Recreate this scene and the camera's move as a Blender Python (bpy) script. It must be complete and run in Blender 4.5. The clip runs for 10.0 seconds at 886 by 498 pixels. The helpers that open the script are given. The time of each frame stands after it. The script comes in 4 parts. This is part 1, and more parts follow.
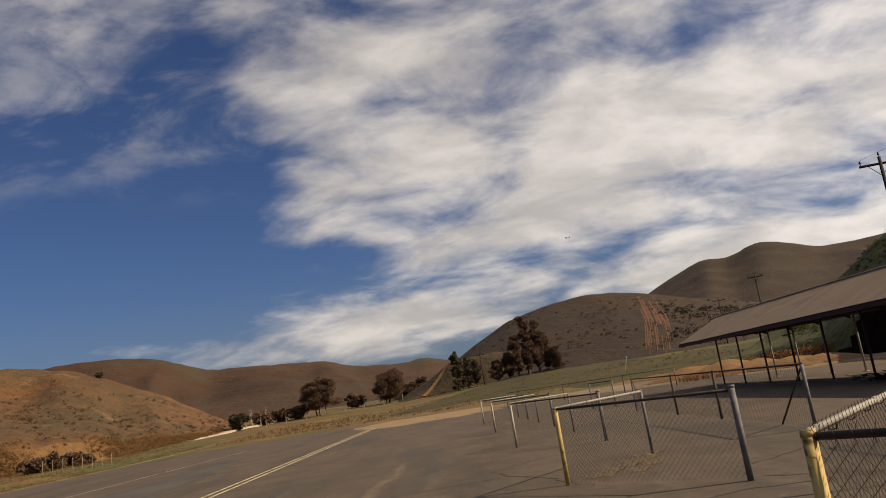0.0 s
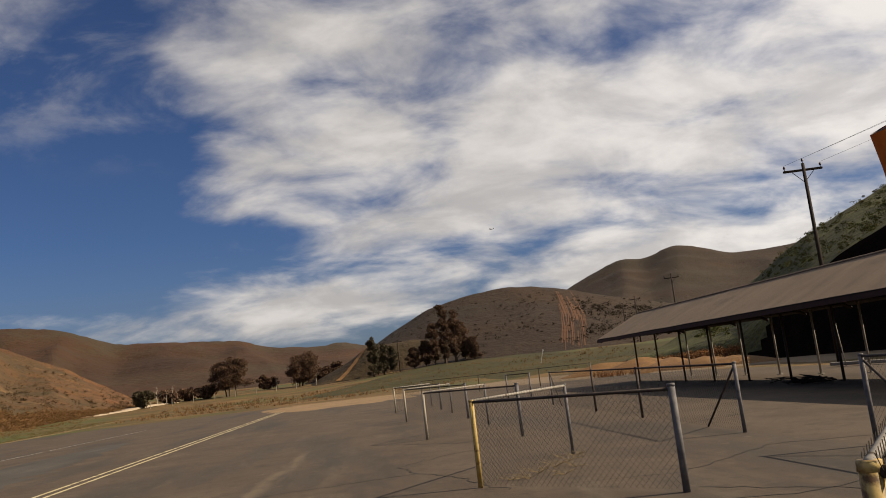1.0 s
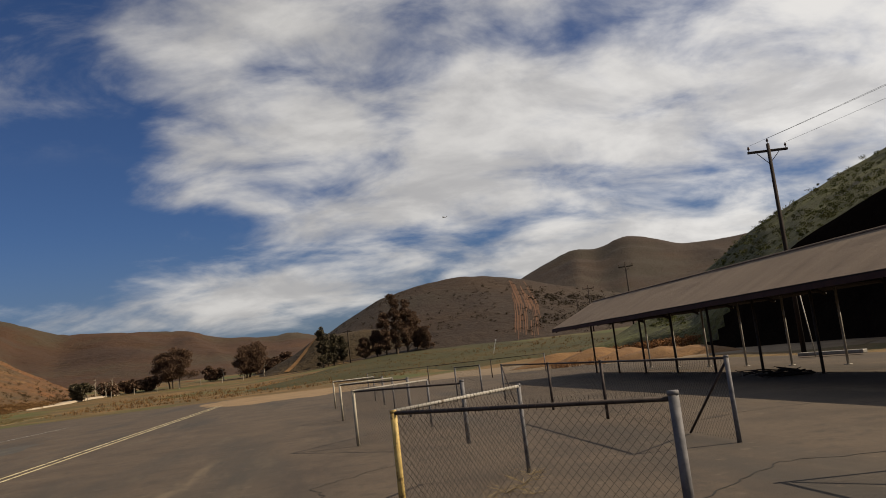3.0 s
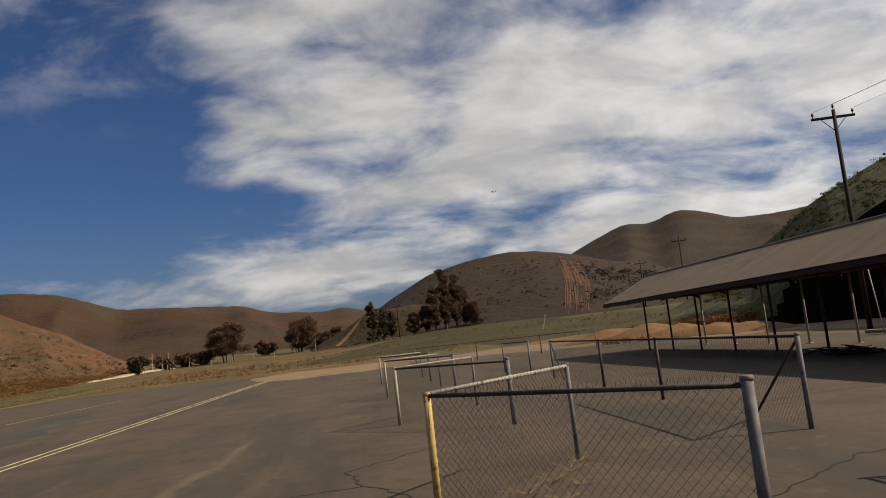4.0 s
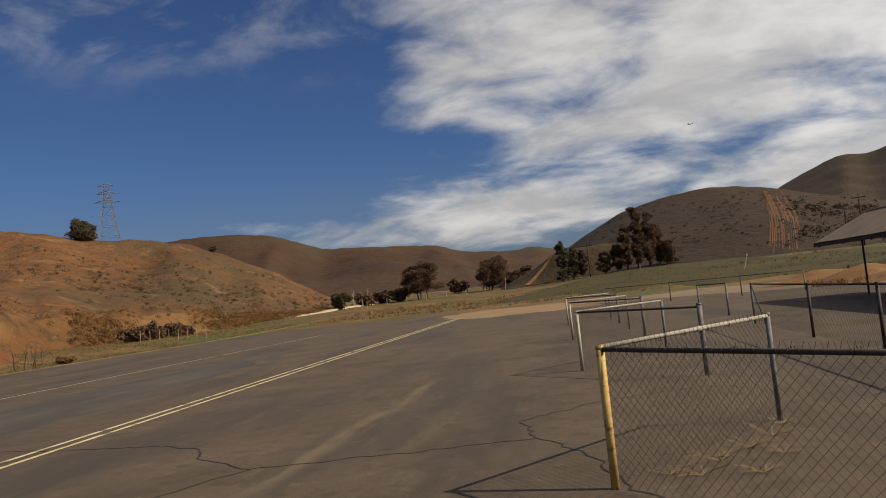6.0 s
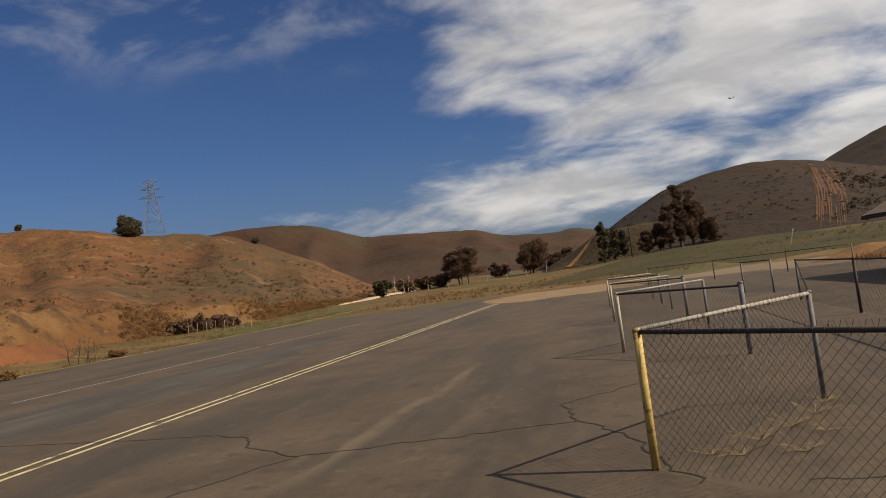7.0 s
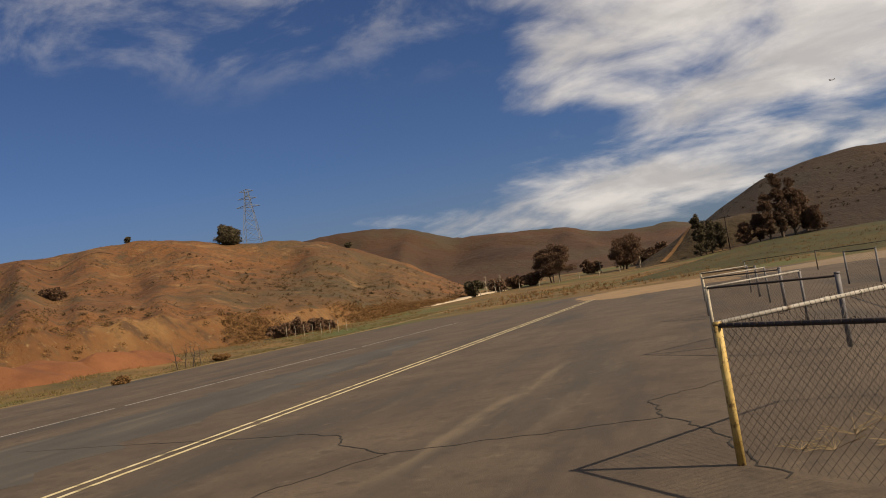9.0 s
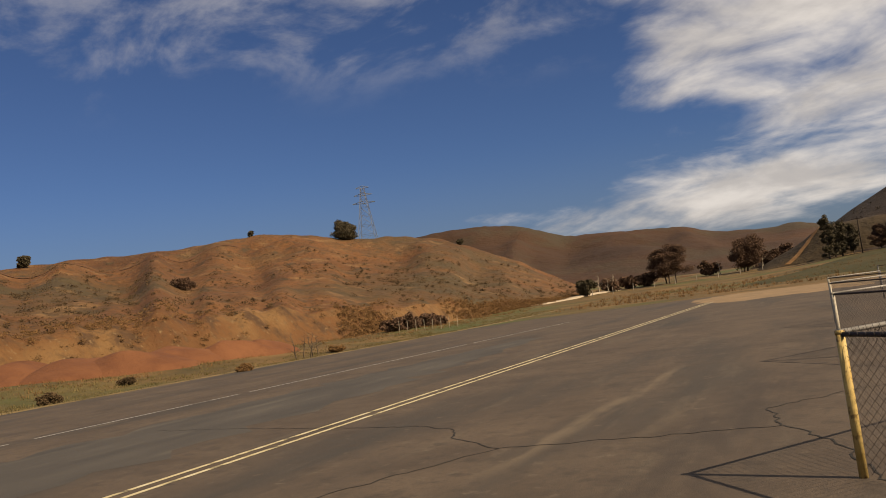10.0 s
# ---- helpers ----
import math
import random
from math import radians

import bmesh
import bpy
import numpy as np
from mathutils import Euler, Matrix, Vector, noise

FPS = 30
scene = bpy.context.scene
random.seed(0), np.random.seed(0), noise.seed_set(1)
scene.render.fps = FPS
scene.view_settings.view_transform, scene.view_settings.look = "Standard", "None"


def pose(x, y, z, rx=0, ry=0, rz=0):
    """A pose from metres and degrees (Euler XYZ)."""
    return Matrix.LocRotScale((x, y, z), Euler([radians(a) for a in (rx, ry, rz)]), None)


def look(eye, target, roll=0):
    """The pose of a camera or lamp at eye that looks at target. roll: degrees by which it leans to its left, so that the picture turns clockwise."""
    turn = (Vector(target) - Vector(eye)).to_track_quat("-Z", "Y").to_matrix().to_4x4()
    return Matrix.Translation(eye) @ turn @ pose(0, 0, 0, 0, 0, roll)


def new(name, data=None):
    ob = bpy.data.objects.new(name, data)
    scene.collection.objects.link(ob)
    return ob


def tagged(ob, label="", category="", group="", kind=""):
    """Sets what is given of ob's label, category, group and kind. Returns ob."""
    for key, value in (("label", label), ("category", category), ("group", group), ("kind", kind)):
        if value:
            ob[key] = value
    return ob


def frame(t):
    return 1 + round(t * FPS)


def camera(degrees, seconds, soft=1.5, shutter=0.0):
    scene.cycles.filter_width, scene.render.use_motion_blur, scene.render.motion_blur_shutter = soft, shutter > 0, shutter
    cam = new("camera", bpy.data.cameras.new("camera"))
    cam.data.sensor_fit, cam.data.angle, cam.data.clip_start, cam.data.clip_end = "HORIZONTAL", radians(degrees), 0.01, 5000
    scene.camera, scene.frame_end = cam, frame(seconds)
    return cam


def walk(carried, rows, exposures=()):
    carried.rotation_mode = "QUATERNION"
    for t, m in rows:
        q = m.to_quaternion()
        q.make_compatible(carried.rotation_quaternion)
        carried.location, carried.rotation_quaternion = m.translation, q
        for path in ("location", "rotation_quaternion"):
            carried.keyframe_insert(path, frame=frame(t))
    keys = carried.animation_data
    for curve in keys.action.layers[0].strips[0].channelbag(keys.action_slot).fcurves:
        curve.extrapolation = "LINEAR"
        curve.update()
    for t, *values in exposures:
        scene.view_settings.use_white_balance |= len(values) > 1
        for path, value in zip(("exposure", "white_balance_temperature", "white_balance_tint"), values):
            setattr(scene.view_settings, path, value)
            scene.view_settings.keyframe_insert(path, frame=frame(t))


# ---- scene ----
cam = camera(58, 10.0, soft=0.95)
PATH = [
    (0, pose(-1.682, -12.935, 1.625, 100.54, 8.80, 0.20)),
    (0.5, pose(-1.525, -12.028, 1.637, 99.25, 8.01, -2.98)),
    (1, pose(-1.504, -11.359, 1.615, 98.85, 6.42, -5.80)),
    (1.5, pose(-1.342, -10.555, 1.636, 98.04, 6.92, -7.21)),
    (2, pose(-1.185, -9.804, 1.618, 96.91, 5.06, -8.21)),
    (2.2, pose(-1.156, -9.687, 1.618, 97.59, 4.75, -8.30)),
    (3.3, pose(-0.671, -8.120, 1.690, 97.72, 7.03, -9.29)),
    (3.5, pose(-0.657, -8.068, 1.689, 97.23, 5.85, -8.62)),
    (4, pose(-0.526, -7.628, 1.687, 96.41, 6.41, -5.53)),
    (4.5, pose(-0.474, -7.305, 1.694, 95.86, 5.69, -3.05)),
    (5, pose(-0.470, -7.049, 1.717, 94.42, 6.07, 0.15)),
    (5.5, pose(-0.380, -6.908, 1.729, 93.99, 5.84, 4.85)),
    (7, pose(-0.242, -7.013, 1.761, 92.76, 7.48, 11.10)),
    (7.5, pose(-0.197, -7.021, 1.751, 93.58, 8.53, 12.49)),
    (8, pose(-0.167, -7.108, 1.755, 93.55, 8.83, 13.96)),
    (8.5, pose(-0.124, -7.092, 1.746, 93.65, 8.88, 15.45)),
    (9, pose(-0.082, -7.129, 1.737, 93.69, 8.90, 17.75)),
    (9.5, pose(-0.038, -7.181, 1.740, 93.72, 8.06, 21.10)),
    (10, pose(-0.031, -7.374, 1.761, 94.62, 7.40, 25.71)),
]
walk(cam, PATH, exposures=[(0, 0.46, 7000, 13), (1.5, 0.42, 6650, 11), (3.5, 0.32, 6550, 10), (5.5, 0.36, 6530, 10), (7.5, 0.44, 6600, 11), (10, 0.52, 7050, 13)])

# ---------------------------------------------------------------- world and sun
SUN_AZ = 102.0      # degrees from +y towards +x
SUN_EL = 38.5
world = bpy.data.worlds.new("sky")
scene.world = world
world.use_nodes = True


def build_sky():
    nt = world.node_tree
    nt.nodes.clear()
    N, Lk = nt.nodes.new, nt.links.new

    def math_node(op, a, b=None, c=None, clamp=False):
        n = N("ShaderNodeMath")
        n.operation, n.use_clamp = op, clamp
        for k, v in enumerate((a, b, c)):
            if v is None:
                continue
            if isinstance(v, (int, float)):
                n.inputs[k].default_value = v
            else:
                Lk(v, n.inputs[k])
        return n.outputs[0]

    def ramp(v, lo, hi):
        n = N("ShaderNodeMapRange")
        n.interpolation_type = "SMOOTHSTEP"
        Lk(v, n.inputs[0])
        n.inputs[1].default_value, n.inputs[2].default_value = lo, hi
        return n.outputs[0]

    sky = N("ShaderNodeTexSky")
    sky.sky_type = "NISHITA"
    sky.sun_disc = False
    sky.sun_elevation, sky.sun_rotation = radians(SUN_EL), radians(SUN_AZ)
    sky.altitude, sky.air_density, sky.dust_density, sky.ozone_density = 500, 1.0, 0.6, 2.5
    tc = N("ShaderNodeTexCoord")
    sep = N("ShaderNodeSeparateXYZ")
    Lk(tc.outputs["Generated"], sep.inputs[0])
    x, y, z = sep.outputs
    up = math_node("ADD", math_node("MAXIMUM", z, 0.0), 0.34)
    u = math_node("DIVIDE", x, up)
    v = math_node("DIVIDE", y, up)
    flat = N("ShaderNodeCombineXYZ")
    Lk(u, flat.inputs[0])
    Lk(v, flat.inputs[1])
    turn = N("ShaderNodeMapping")
    turn.inputs["Rotation"].default_value = (0, 0, radians(CLOUD_TURN))
    turn.inputs["Location"].default_value = CLOUD_SHIFT
    turn.inputs["Scale"].default_value = (1.5, 2.1, 1.0)
    Lk(flat.outputs[0], turn.inputs[0])

    def cloud(scale, detail, rough, distort):
        n = N("ShaderNodeTexNoise")
        n.inputs["Scale"].default_value, n.inputs["Detail"].default_value = scale, detail
        n.inputs["Roughness"].default_value, n.inputs["Distortion"].default_value = rough, distort
        Lk(turn.outputs[0], n.inputs["Vector"])
        return n.outputs[0]

    big = cloud(0.95, 2.0, 0.5, 0.2)
    fine = cloud(2.7, 9.0, 0.56, 0.3)
    wisp = cloud(1.5, 5.0, 0.55, 0.7)
    side = ramp(x, -0.36, 0.06)                     # the cloud bank lies to the east
    side = math_node("MULTIPLY", side, math_node("MAXIMUM", ramp(z, 0.08, 0.20), ramp(x, 0.05, 0.40)))
    high = ramp(z, 0.30, 0.52)
    west = ramp(x, -0.42, -0.72)
    low = math_node("MULTIPLY", ramp(z, 0.04, 0.085), ramp(z, 0.15, 0.095))
    veil = math_node("MULTIPLY", low, math_node("MULTIPLY", ramp(x, -0.52, -0.25), 0.20))
    cover = math_node("MULTIPLY", side, 0.245)
    cover = math_node("ADD", cover, math_node("MULTIPLY", high, 0.03))
    cover = math_node("ADD", cover, math_node("MULTIPLY", math_node("MULTIPLY", west, ramp(z, 0.27, 0.42)), 0.12))
    cover = math_node("ADD", cover, veil)
    body = math_node("ADD", math_node("MULTIPLY", big, 0.45), math_node("MULTIPLY", fine, 0.55))
    body = math_node("ADD", body, math_node("MULTIPLY", math_node("SUBTRACT", wisp, 0.5), 0.35))
    for centre, inner, outer, amount in SKY_LOBES:
        dot = N("ShaderNodeVectorMath")
        dot.operation = "DOT_PRODUCT"
        Lk(tc.outputs["Generated"], dot.inputs[0])
        dot.inputs[1].default_value = centre
        cover = math_node("ADD", cover, math_node("MULTIPLY", ramp(dot.outputs["Value"], outer, inner), amount))
    mask = ramp(math_node("ADD", body, cover), 0.57, 0.83)
    haze = ramp(z, 0.20, -0.01)
    streak = math_node("MULTIPLY", ramp(cloud(2.3, 9.0, 0.6, 0.35), 0.44, 0.68), math_node("MULTIPLY", ramp(z, 0.25, 0.36), ramp(x, 0.05, -0.15)))
    mask = math_node("MAXIMUM", math_node("MULTIPLY", mask, 0.94), math_node("MULTIPLY", streak, 0.36))
    shade = N("ShaderNodeMixRGB")
    Lk(ramp(cloud(2.2, 8.0, 0.58, 0.3), 0.34, 0.64), shade.inputs[0])
    shade.inputs[1].default_value = (5.4, 5.3, 5.25, 1)
    shade.inputs[2].default_value = (8.0, 7.8, 7.5, 1)
    glow = N("ShaderNodeMixRGB")                    # clouds nearer to the sun are brighter
    glow.blend_type = "MULTIPLY"
    glow.inputs[0].default_value = 1.0
    lift = math_node("MULTIPLY_ADD", ramp(x, 0.05, 0.55), 0.26, 1.0)
    tone = N("ShaderNodeCombineXYZ")
    for k in range(3):
        Lk(lift, tone.inputs[k])
    Lk(shade.outputs[0], glow.inputs[1])
    Lk(tone.outputs[0], glow.inputs[2])
    deep = N("ShaderNodeMixRGB")
    deep.blend_type = "MULTIPLY"
    deep.inputs[0].default_value = 1.0
    Lk(sky.outputs[0], deep.inputs[1])
    deep.inputs[2].default_value = SKY_TINT
    pale = N("ShaderNodeMixRGB")
    Lk(math_node("MULTIPLY", haze, 0.7), pale.inputs[0])
    Lk(deep.outputs[0], pale.inputs[1])
    pale.inputs[2].default_value = (1.5, 1.9, 2.5, 1)
    mix = N("ShaderNodeMixRGB")
    Lk(mask, mix.inputs[0])
    Lk(pale.outputs[0], mix.inputs[1])
    Lk(glow.outputs[0], mix.inputs[2])
    bg = N("ShaderNodeBackground")
    bg.inputs[1].default_value = SKY_STRENGTH
    Lk(mix.outputs[0], bg.inputs[0])
    out = N("ShaderNodeOutputWorld")
    Lk(bg.outputs[0], out.inputs[0])


def sky_way(az, el):
    return (math.sin(radians(az)) * math.cos(radians(el)), math.cos(radians(az)) * math.cos(radians(el)), math.sin(radians(el)))


# where the cloud cover thickens or opens: direction, cosines of its core and rim, amount
SKY_LOBES = [(sky_way(-24, 15), 0.99, 0.955, -0.12), (sky_way(-50, 22), 0.98, 0.90, -0.14), (sky_way(-29, 28), 0.99, 0.968, 0.11), (sky_way(-6, 9), 0.995, 0.96, 0.04), (sky_way(-13, 28), 0.995, 0.975, 0.03)]
CLOUD_TURN, CLOUD_SHIFT = 24.0, (3.1, 1.7, 0.0)
SKY_TINT = (0.34, 0.45, 0.66, 1)
SKY_STRENGTH = 0.065
build_sky()

sun = new("sun", bpy.data.lights.new("sun", "SUN"))
sun.data.energy, sun.data.angle, sun.data.color = 5.0, radians(0.53), (1.0, 0.83, 0.62)
sun_way = Vector((math.sin(radians(SUN_AZ)) * math.cos(radians(SUN_EL)), math.cos(radians(SUN_AZ)) * math.cos(radians(SUN_EL)), math.sin(radians(SUN_EL))))
sun.matrix_basis = look(sun_way * 50, (0, 0, 0))

# ---------------------------------------------------------------- materials


def mat(name, stops, scale=1.0, detail=8.0, rough=0.85, metal=0.0, bump=0.3, stretch=(1, 1, 1), second=None, rand=0.0, bump_scale=None, spec=0.3):
    """A surface from a colour ramp over noise; second: (scale, colour, low, high) lays stains over it; rand varies piece by piece."""
    m = bpy.data.materials.new(name)
    m.use_nodes = True
    nt = m.node_tree
    N, Lk = nt.nodes.new, nt.links.new
    b = nt.nodes["Principled BSDF"]
    b.inputs["Roughness"].default_value, b.inputs["Metallic"].default_value = rough, metal
    b.inputs["Specular IOR Level"].default_value = spec
    geo = N("ShaderNodeNewGeometry")
    mp = N("ShaderNodeMapping")
    mp.inputs["Scale"].default_value = stretch
    Lk(geo.outputs["Position"], mp.inputs[0])

    def nz(sc, det, vec=mp):
        n = N("ShaderNodeTexNoise")
        n.inputs["Scale"].default_value, n.inputs["Detail"].default_value, n.inputs["Roughness"].default_value = sc, det, 0.6
        Lk(vec.outputs[0], n.inputs["Vector"])
        return n.outputs[0]

    r = N("ShaderNodeValToRGB")
    els = r.color_ramp.elements
    while len(els) < len(stops):
        els.new(0.5)
    for e, (p, c) in zip(els, stops):
        e.position, e.color = p, (*(v * 0.61 for v in c), 1)
    Lk(nz(scale, detail), r.inputs[0])
    col = r.outputs[0]
    for sc, c, lo, hi, *st in (second or ()):
        vec = mp
        if st:
            vec = N("ShaderNodeMapping")
            vec.inputs["Scale"].default_value = st[0]
            Lk(geo.outputs["Position"], vec.inputs[0])
        g = N("ShaderNodeMapRange")
        g.inputs[1].default_value, g.inputs[2].default_value = lo, hi
        Lk(nz(sc, 5.0, vec), g.inputs[0])
        mx = N("ShaderNodeMixRGB")
        Lk(g.outputs[0], mx.inputs[0])
        Lk(col, mx.inputs[1])
        mx.inputs[2].default_value = (*(v * 0.61 for v in c), 1)
        col = mx.outputs[0]
    if rand:
        oi = N("ShaderNodeNewGeometry")
        hv = N("ShaderNodeHueSaturation")
        g = N("ShaderNodeMapRange")
        g.inputs[3].default_value, g.inputs[4].default_value = 1 - rand, 1 + rand
        Lk(oi.outputs["Random Per Island"], g.inputs[0])
        Lk(g.outputs[0], hv.inputs["Value"])
        Lk(col, hv.inputs["Color"])
        col = hv.outputs[0]
    Lk(col, b.inputs["Base Color"])
    if bump:
        bp = N("ShaderNodeBump")
        bp.inputs["Strength"].default_value = bump
        bp.inputs["Distance"].default_value = 0.02 if not bump_scale else 0.6 / bump_scale
        Lk(nz(bump_scale or scale * 6, 8.0), bp.inputs["Height"])
        Lk(bp.outputs[0], b.inputs["Normal"])
    return m


ASPHALT = mat("asphalt", [(0.30, (0.0738, 0.0557, 0.04)), (0.5, (0.122, 0.0914, 0.0635)), (0.70, (0.166, 0.124, 0.0835))], scale=0.55, rough=0.9, bump=0.5, bump_scale=60,
              second=[(0.16, (0.064, 0.057, 0.048), 0.50, 0.66, (2.2, 0.35, 1)), (0.5, (0.17, 0.14, 0.098), 0.58, 0.80, (2.4, 0.4, 1)), (1.1, (0.068, 0.053, 0.040), 0.55, 0.74), (9, (0.078, 0.066, 0.05), 0.5, 0.8), (2.6, (0.074, 0.058, 0.043), 0.54, 0.70), (3.4, (0.17, 0.135, 0.095), 0.60, 0.74), (38, (0.072, 0.058, 0.044), 0.50, 0.72)])
SEALED = mat("sealed_asphalt", [(0.3, (0.065, 0.0598, 0.052)), (0.7, (0.111, 0.1, 0.0819))], scale=0.4, rough=0.85, bump=0.5, bump_scale=60, stretch=(2.0, 0.5, 1),
             second=[(0.5, (0.15, 0.135, 0.105), 0.55, 0.8)])
CONCRETE = mat("dusty_concrete", [(0.3, (0.189, 0.143, 0.09)), (0.7, (0.311, 0.234, 0.15))], scale=0.8, bump=0.3, bump_scale=30)
DUST = mat("dust", [(0.3, (0.221, 0.156, 0.0862)), (0.7, (0.39, 0.263, 0.136))], scale=0.6, bump=0.3, bump_scale=20)


def add_streak(m, x0, slope, y0, y1, width, colour, amount):
    """Lays a soft smear of the given colour along a line into an asphalt material."""
    nt = m.node_tree
    N, Lk = nt.nodes.new, nt.links.new
    bsdf = nt.nodes["Principled BSDF"]
    old = bsdf.inputs["Base Color"].links[0].from_socket
    geo, sep = N("ShaderNodeNewGeometry"), N("ShaderNodeSeparateXYZ")
    Lk(geo.outputs["Position"], sep.inputs[0])

    def op(kind, a, c, third=None):
        n = N("ShaderNodeMath")
        n.operation = kind
        for k, v in enumerate((a, c, third)):
            if v is None:
                continue
            if isinstance(v, (int, float)):
                n.inputs[k].default_value = v
            else:
                Lk(v, n.inputs[k])
        return n.outputs[0]

    def ramp(v, lo, hi):
        n = N("ShaderNodeMapRange")
        n.interpolation_type = "SMOOTHSTEP"
        Lk(v, n.inputs[0])
        n.inputs[1].default_value, n.inputs[2].default_value = lo, hi
        return n.outputs[0]

    nz = N("ShaderNodeTexNoise")
    mp = N("ShaderNodeMapping")
    mp.inputs["Scale"].default_value = (3.0, 0.7, 1.0)
    Lk(geo.outputs["Position"], mp.inputs[0])
    Lk(mp.outputs[0], nz.inputs["Vector"])
    nz.inputs["Scale"].default_value, nz.inputs["Detail"].default_value = 1.2, 7.0
    off = op("ABSOLUTE", op("ADD", op("SUBTRACT", sep.outputs[0], op("MULTIPLY_ADD", sep.outputs[1], slope, x0)), op("MULTIPLY_ADD", nz.outputs[0], 0.3, -0.15)), 0.0)
    f = op("MULTIPLY", ramp(off, width, 0.0), op("MULTIPLY", ramp(sep.outputs[1], y0, y0 + 2.5), ramp(sep.outputs[1], y1, y1 - 2.5)))
    f = op("MULTIPLY", f, op("MULTIPLY", ramp(nz.outputs[0], 0.30, 0.62), amount))
    mx = N("ShaderNodeMixRGB")
    Lk(f, mx.inputs[0])
    Lk(old, mx.inputs[1])
    mx.inputs[2].default_value = (*colour, 1)
    Lk(mx.outputs[0], bsdf.inputs["Base Color"])


# pale dust along old tyre lines
add_streak(ASPHALT, -3.60, 0.06, -0.5, 11.5, 0.30, (0.17, 0.132, 0.085), 0.42)
add_streak(ASPHALT, -2.35, 0.05, 1.0, 7.5, 0.22, (0.15, 0.12, 0.08), 0.3)
# broad darker bands beside the fence rows
add_streak(ASPHALT, -0.6, 0.02, 9.0, 24.0, 0.9, (0.036, 0.030, 0.024), 0.6)
add_streak(ASPHALT, 3.4, 0.02, -6.0, 12.0, 1.6, (0.034, 0.027, 0.022), 0.55)
add_streak(ASPHALT, -1.6, 0.10, -4.0, 9.0, 1.1, (0.037, 0.029, 0.023), 0.7)
SAND = mat("sandy_verge", [(0.35, (0.111, 0.0861, 0.0336)), (0.65, (0.281, 0.197, 0.092))], scale=0.5, bump=0.5, bump_scale=8)
CRACK = mat("crack", [(0.3, (0.018, 0.016, 0.013)), (0.7, (0.04, 0.035, 0.028))], scale=4, bump=0.0)
LINE = mat("worn_yellow_white_paint", [(0.36, (0.176, 0.154, 0.1)), (0.47, (0.682, 0.583, 0.32)), (0.7, (0.814, 0.748, 0.52))], scale=2.2, rough=0.7, bump=0.2)
WHITE_LINE = mat("worn_white_paint", [(0.33, (0.16, 0.15, 0.13)), (0.45, (0.48, 0.46, 0.42)), (0.7, (0.6, 0.58, 0.53))], scale=2.2, rough=0.7, bump=0.2)
GROUND = mat("dry_grass_ground", [(0.28, (0.0662, 0.0569, 0.0153)), (0.48, (0.147, 0.0949, 0.0306)), (0.7, (0.265, 0.155, 0.0551))], scale=0.16, bump=0.6, bump_scale=3,
             second=[(0.035, (0.085, 0.105, 0.025), 0.50, 0.62), (2.5, (0.13, 0.09, 0.035), 0.55, 0.75)])
GREEN_FIELD = mat("green_field", [(0.3, (0.0349, 0.0341, 0.00459)), (0.52, (0.0575, 0.0513, 0.00734)), (0.72, (0.0974, 0.0621, 0.0125))], scale=0.12, bump=0.5, bump_scale=3)
HILL_DRY = mat("dry_orange_hillside", [(0.25, (0.0838, 0.0357, 0.0114)), (0.43, (0.153, 0.0645, 0.0187)), (0.58, (0.222, 0.0948, 0.0267)), (0.78, (0.153, 0.0848, 0.0267))], scale=0.045, bump=0.9, bump_scale=0.9,
               second=[(0.022, (0.090, 0.064, 0.026), 0.48, 0.62), (0.11, (0.33, 0.19, 0.075), 0.60, 0.75, (1, 1, 0.4)), (1.3, (0.085, 0.047, 0.018), 0.52, 0.72), (0.35, (0.075, 0.05, 0.021), 0.54, 0.68), (0.25, (0.24, 0.135, 0.054), 0.58, 0.70), (3.2, (0.07, 0.042, 0.018), 0.56, 0.70)])
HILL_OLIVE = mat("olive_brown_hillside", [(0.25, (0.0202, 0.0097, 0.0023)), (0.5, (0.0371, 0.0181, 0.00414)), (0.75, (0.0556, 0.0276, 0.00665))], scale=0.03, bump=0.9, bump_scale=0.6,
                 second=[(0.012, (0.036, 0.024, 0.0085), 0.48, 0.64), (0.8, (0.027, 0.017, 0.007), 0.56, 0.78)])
HILL_FAR = mat("far_hillside", [(0.3, (0.0423, 0.0192, 0.00561)), (0.7, (0.0864, 0.0381, 0.0108))], scale=0.012, bump=0.7, bump_scale=0.3,
               second=[(0.02, (0.062, 0.042, 0.018), 0.5, 0.66)])
HILL_SPUR = mat("olive_brown_grass_slope", [(0.28, (0.03, 0.0183, 0.00576)), (0.5, (0.0487, 0.0308, 0.00896)), (0.75, (0.0768, 0.0458, 0.0141))], scale=0.16, bump=0.8, bump_scale=0.8)
HILL_GREEN = mat("green_brush_slope", [(0.28, (0.0288, 0.0264, 0.01)), (0.44, (0.0744, 0.0805, 0.017)), (0.64, (0.118, 0.124, 0.024)), (0.8, (0.144, 0.092, 0.032))], scale=0.16, bump=1.0, bump_scale=0.8,
                 second=[(0.09, (0.13, 0.075, 0.03), 0.60, 0.72), (1.6, (0.02, 0.02, 0.01), 0.52, 0.72)])
# Near-black tone puts the cut bank's own shade into its colour.
BANK_SHADE = mat("bank_painted_shade", [(0.3, (0.008, 0.006, 0.005)), (0.7, (0.020, 0.015, 0.011))], scale=0.5, rough=1.0, spec=0.0, bump=0.8, bump_scale=2)
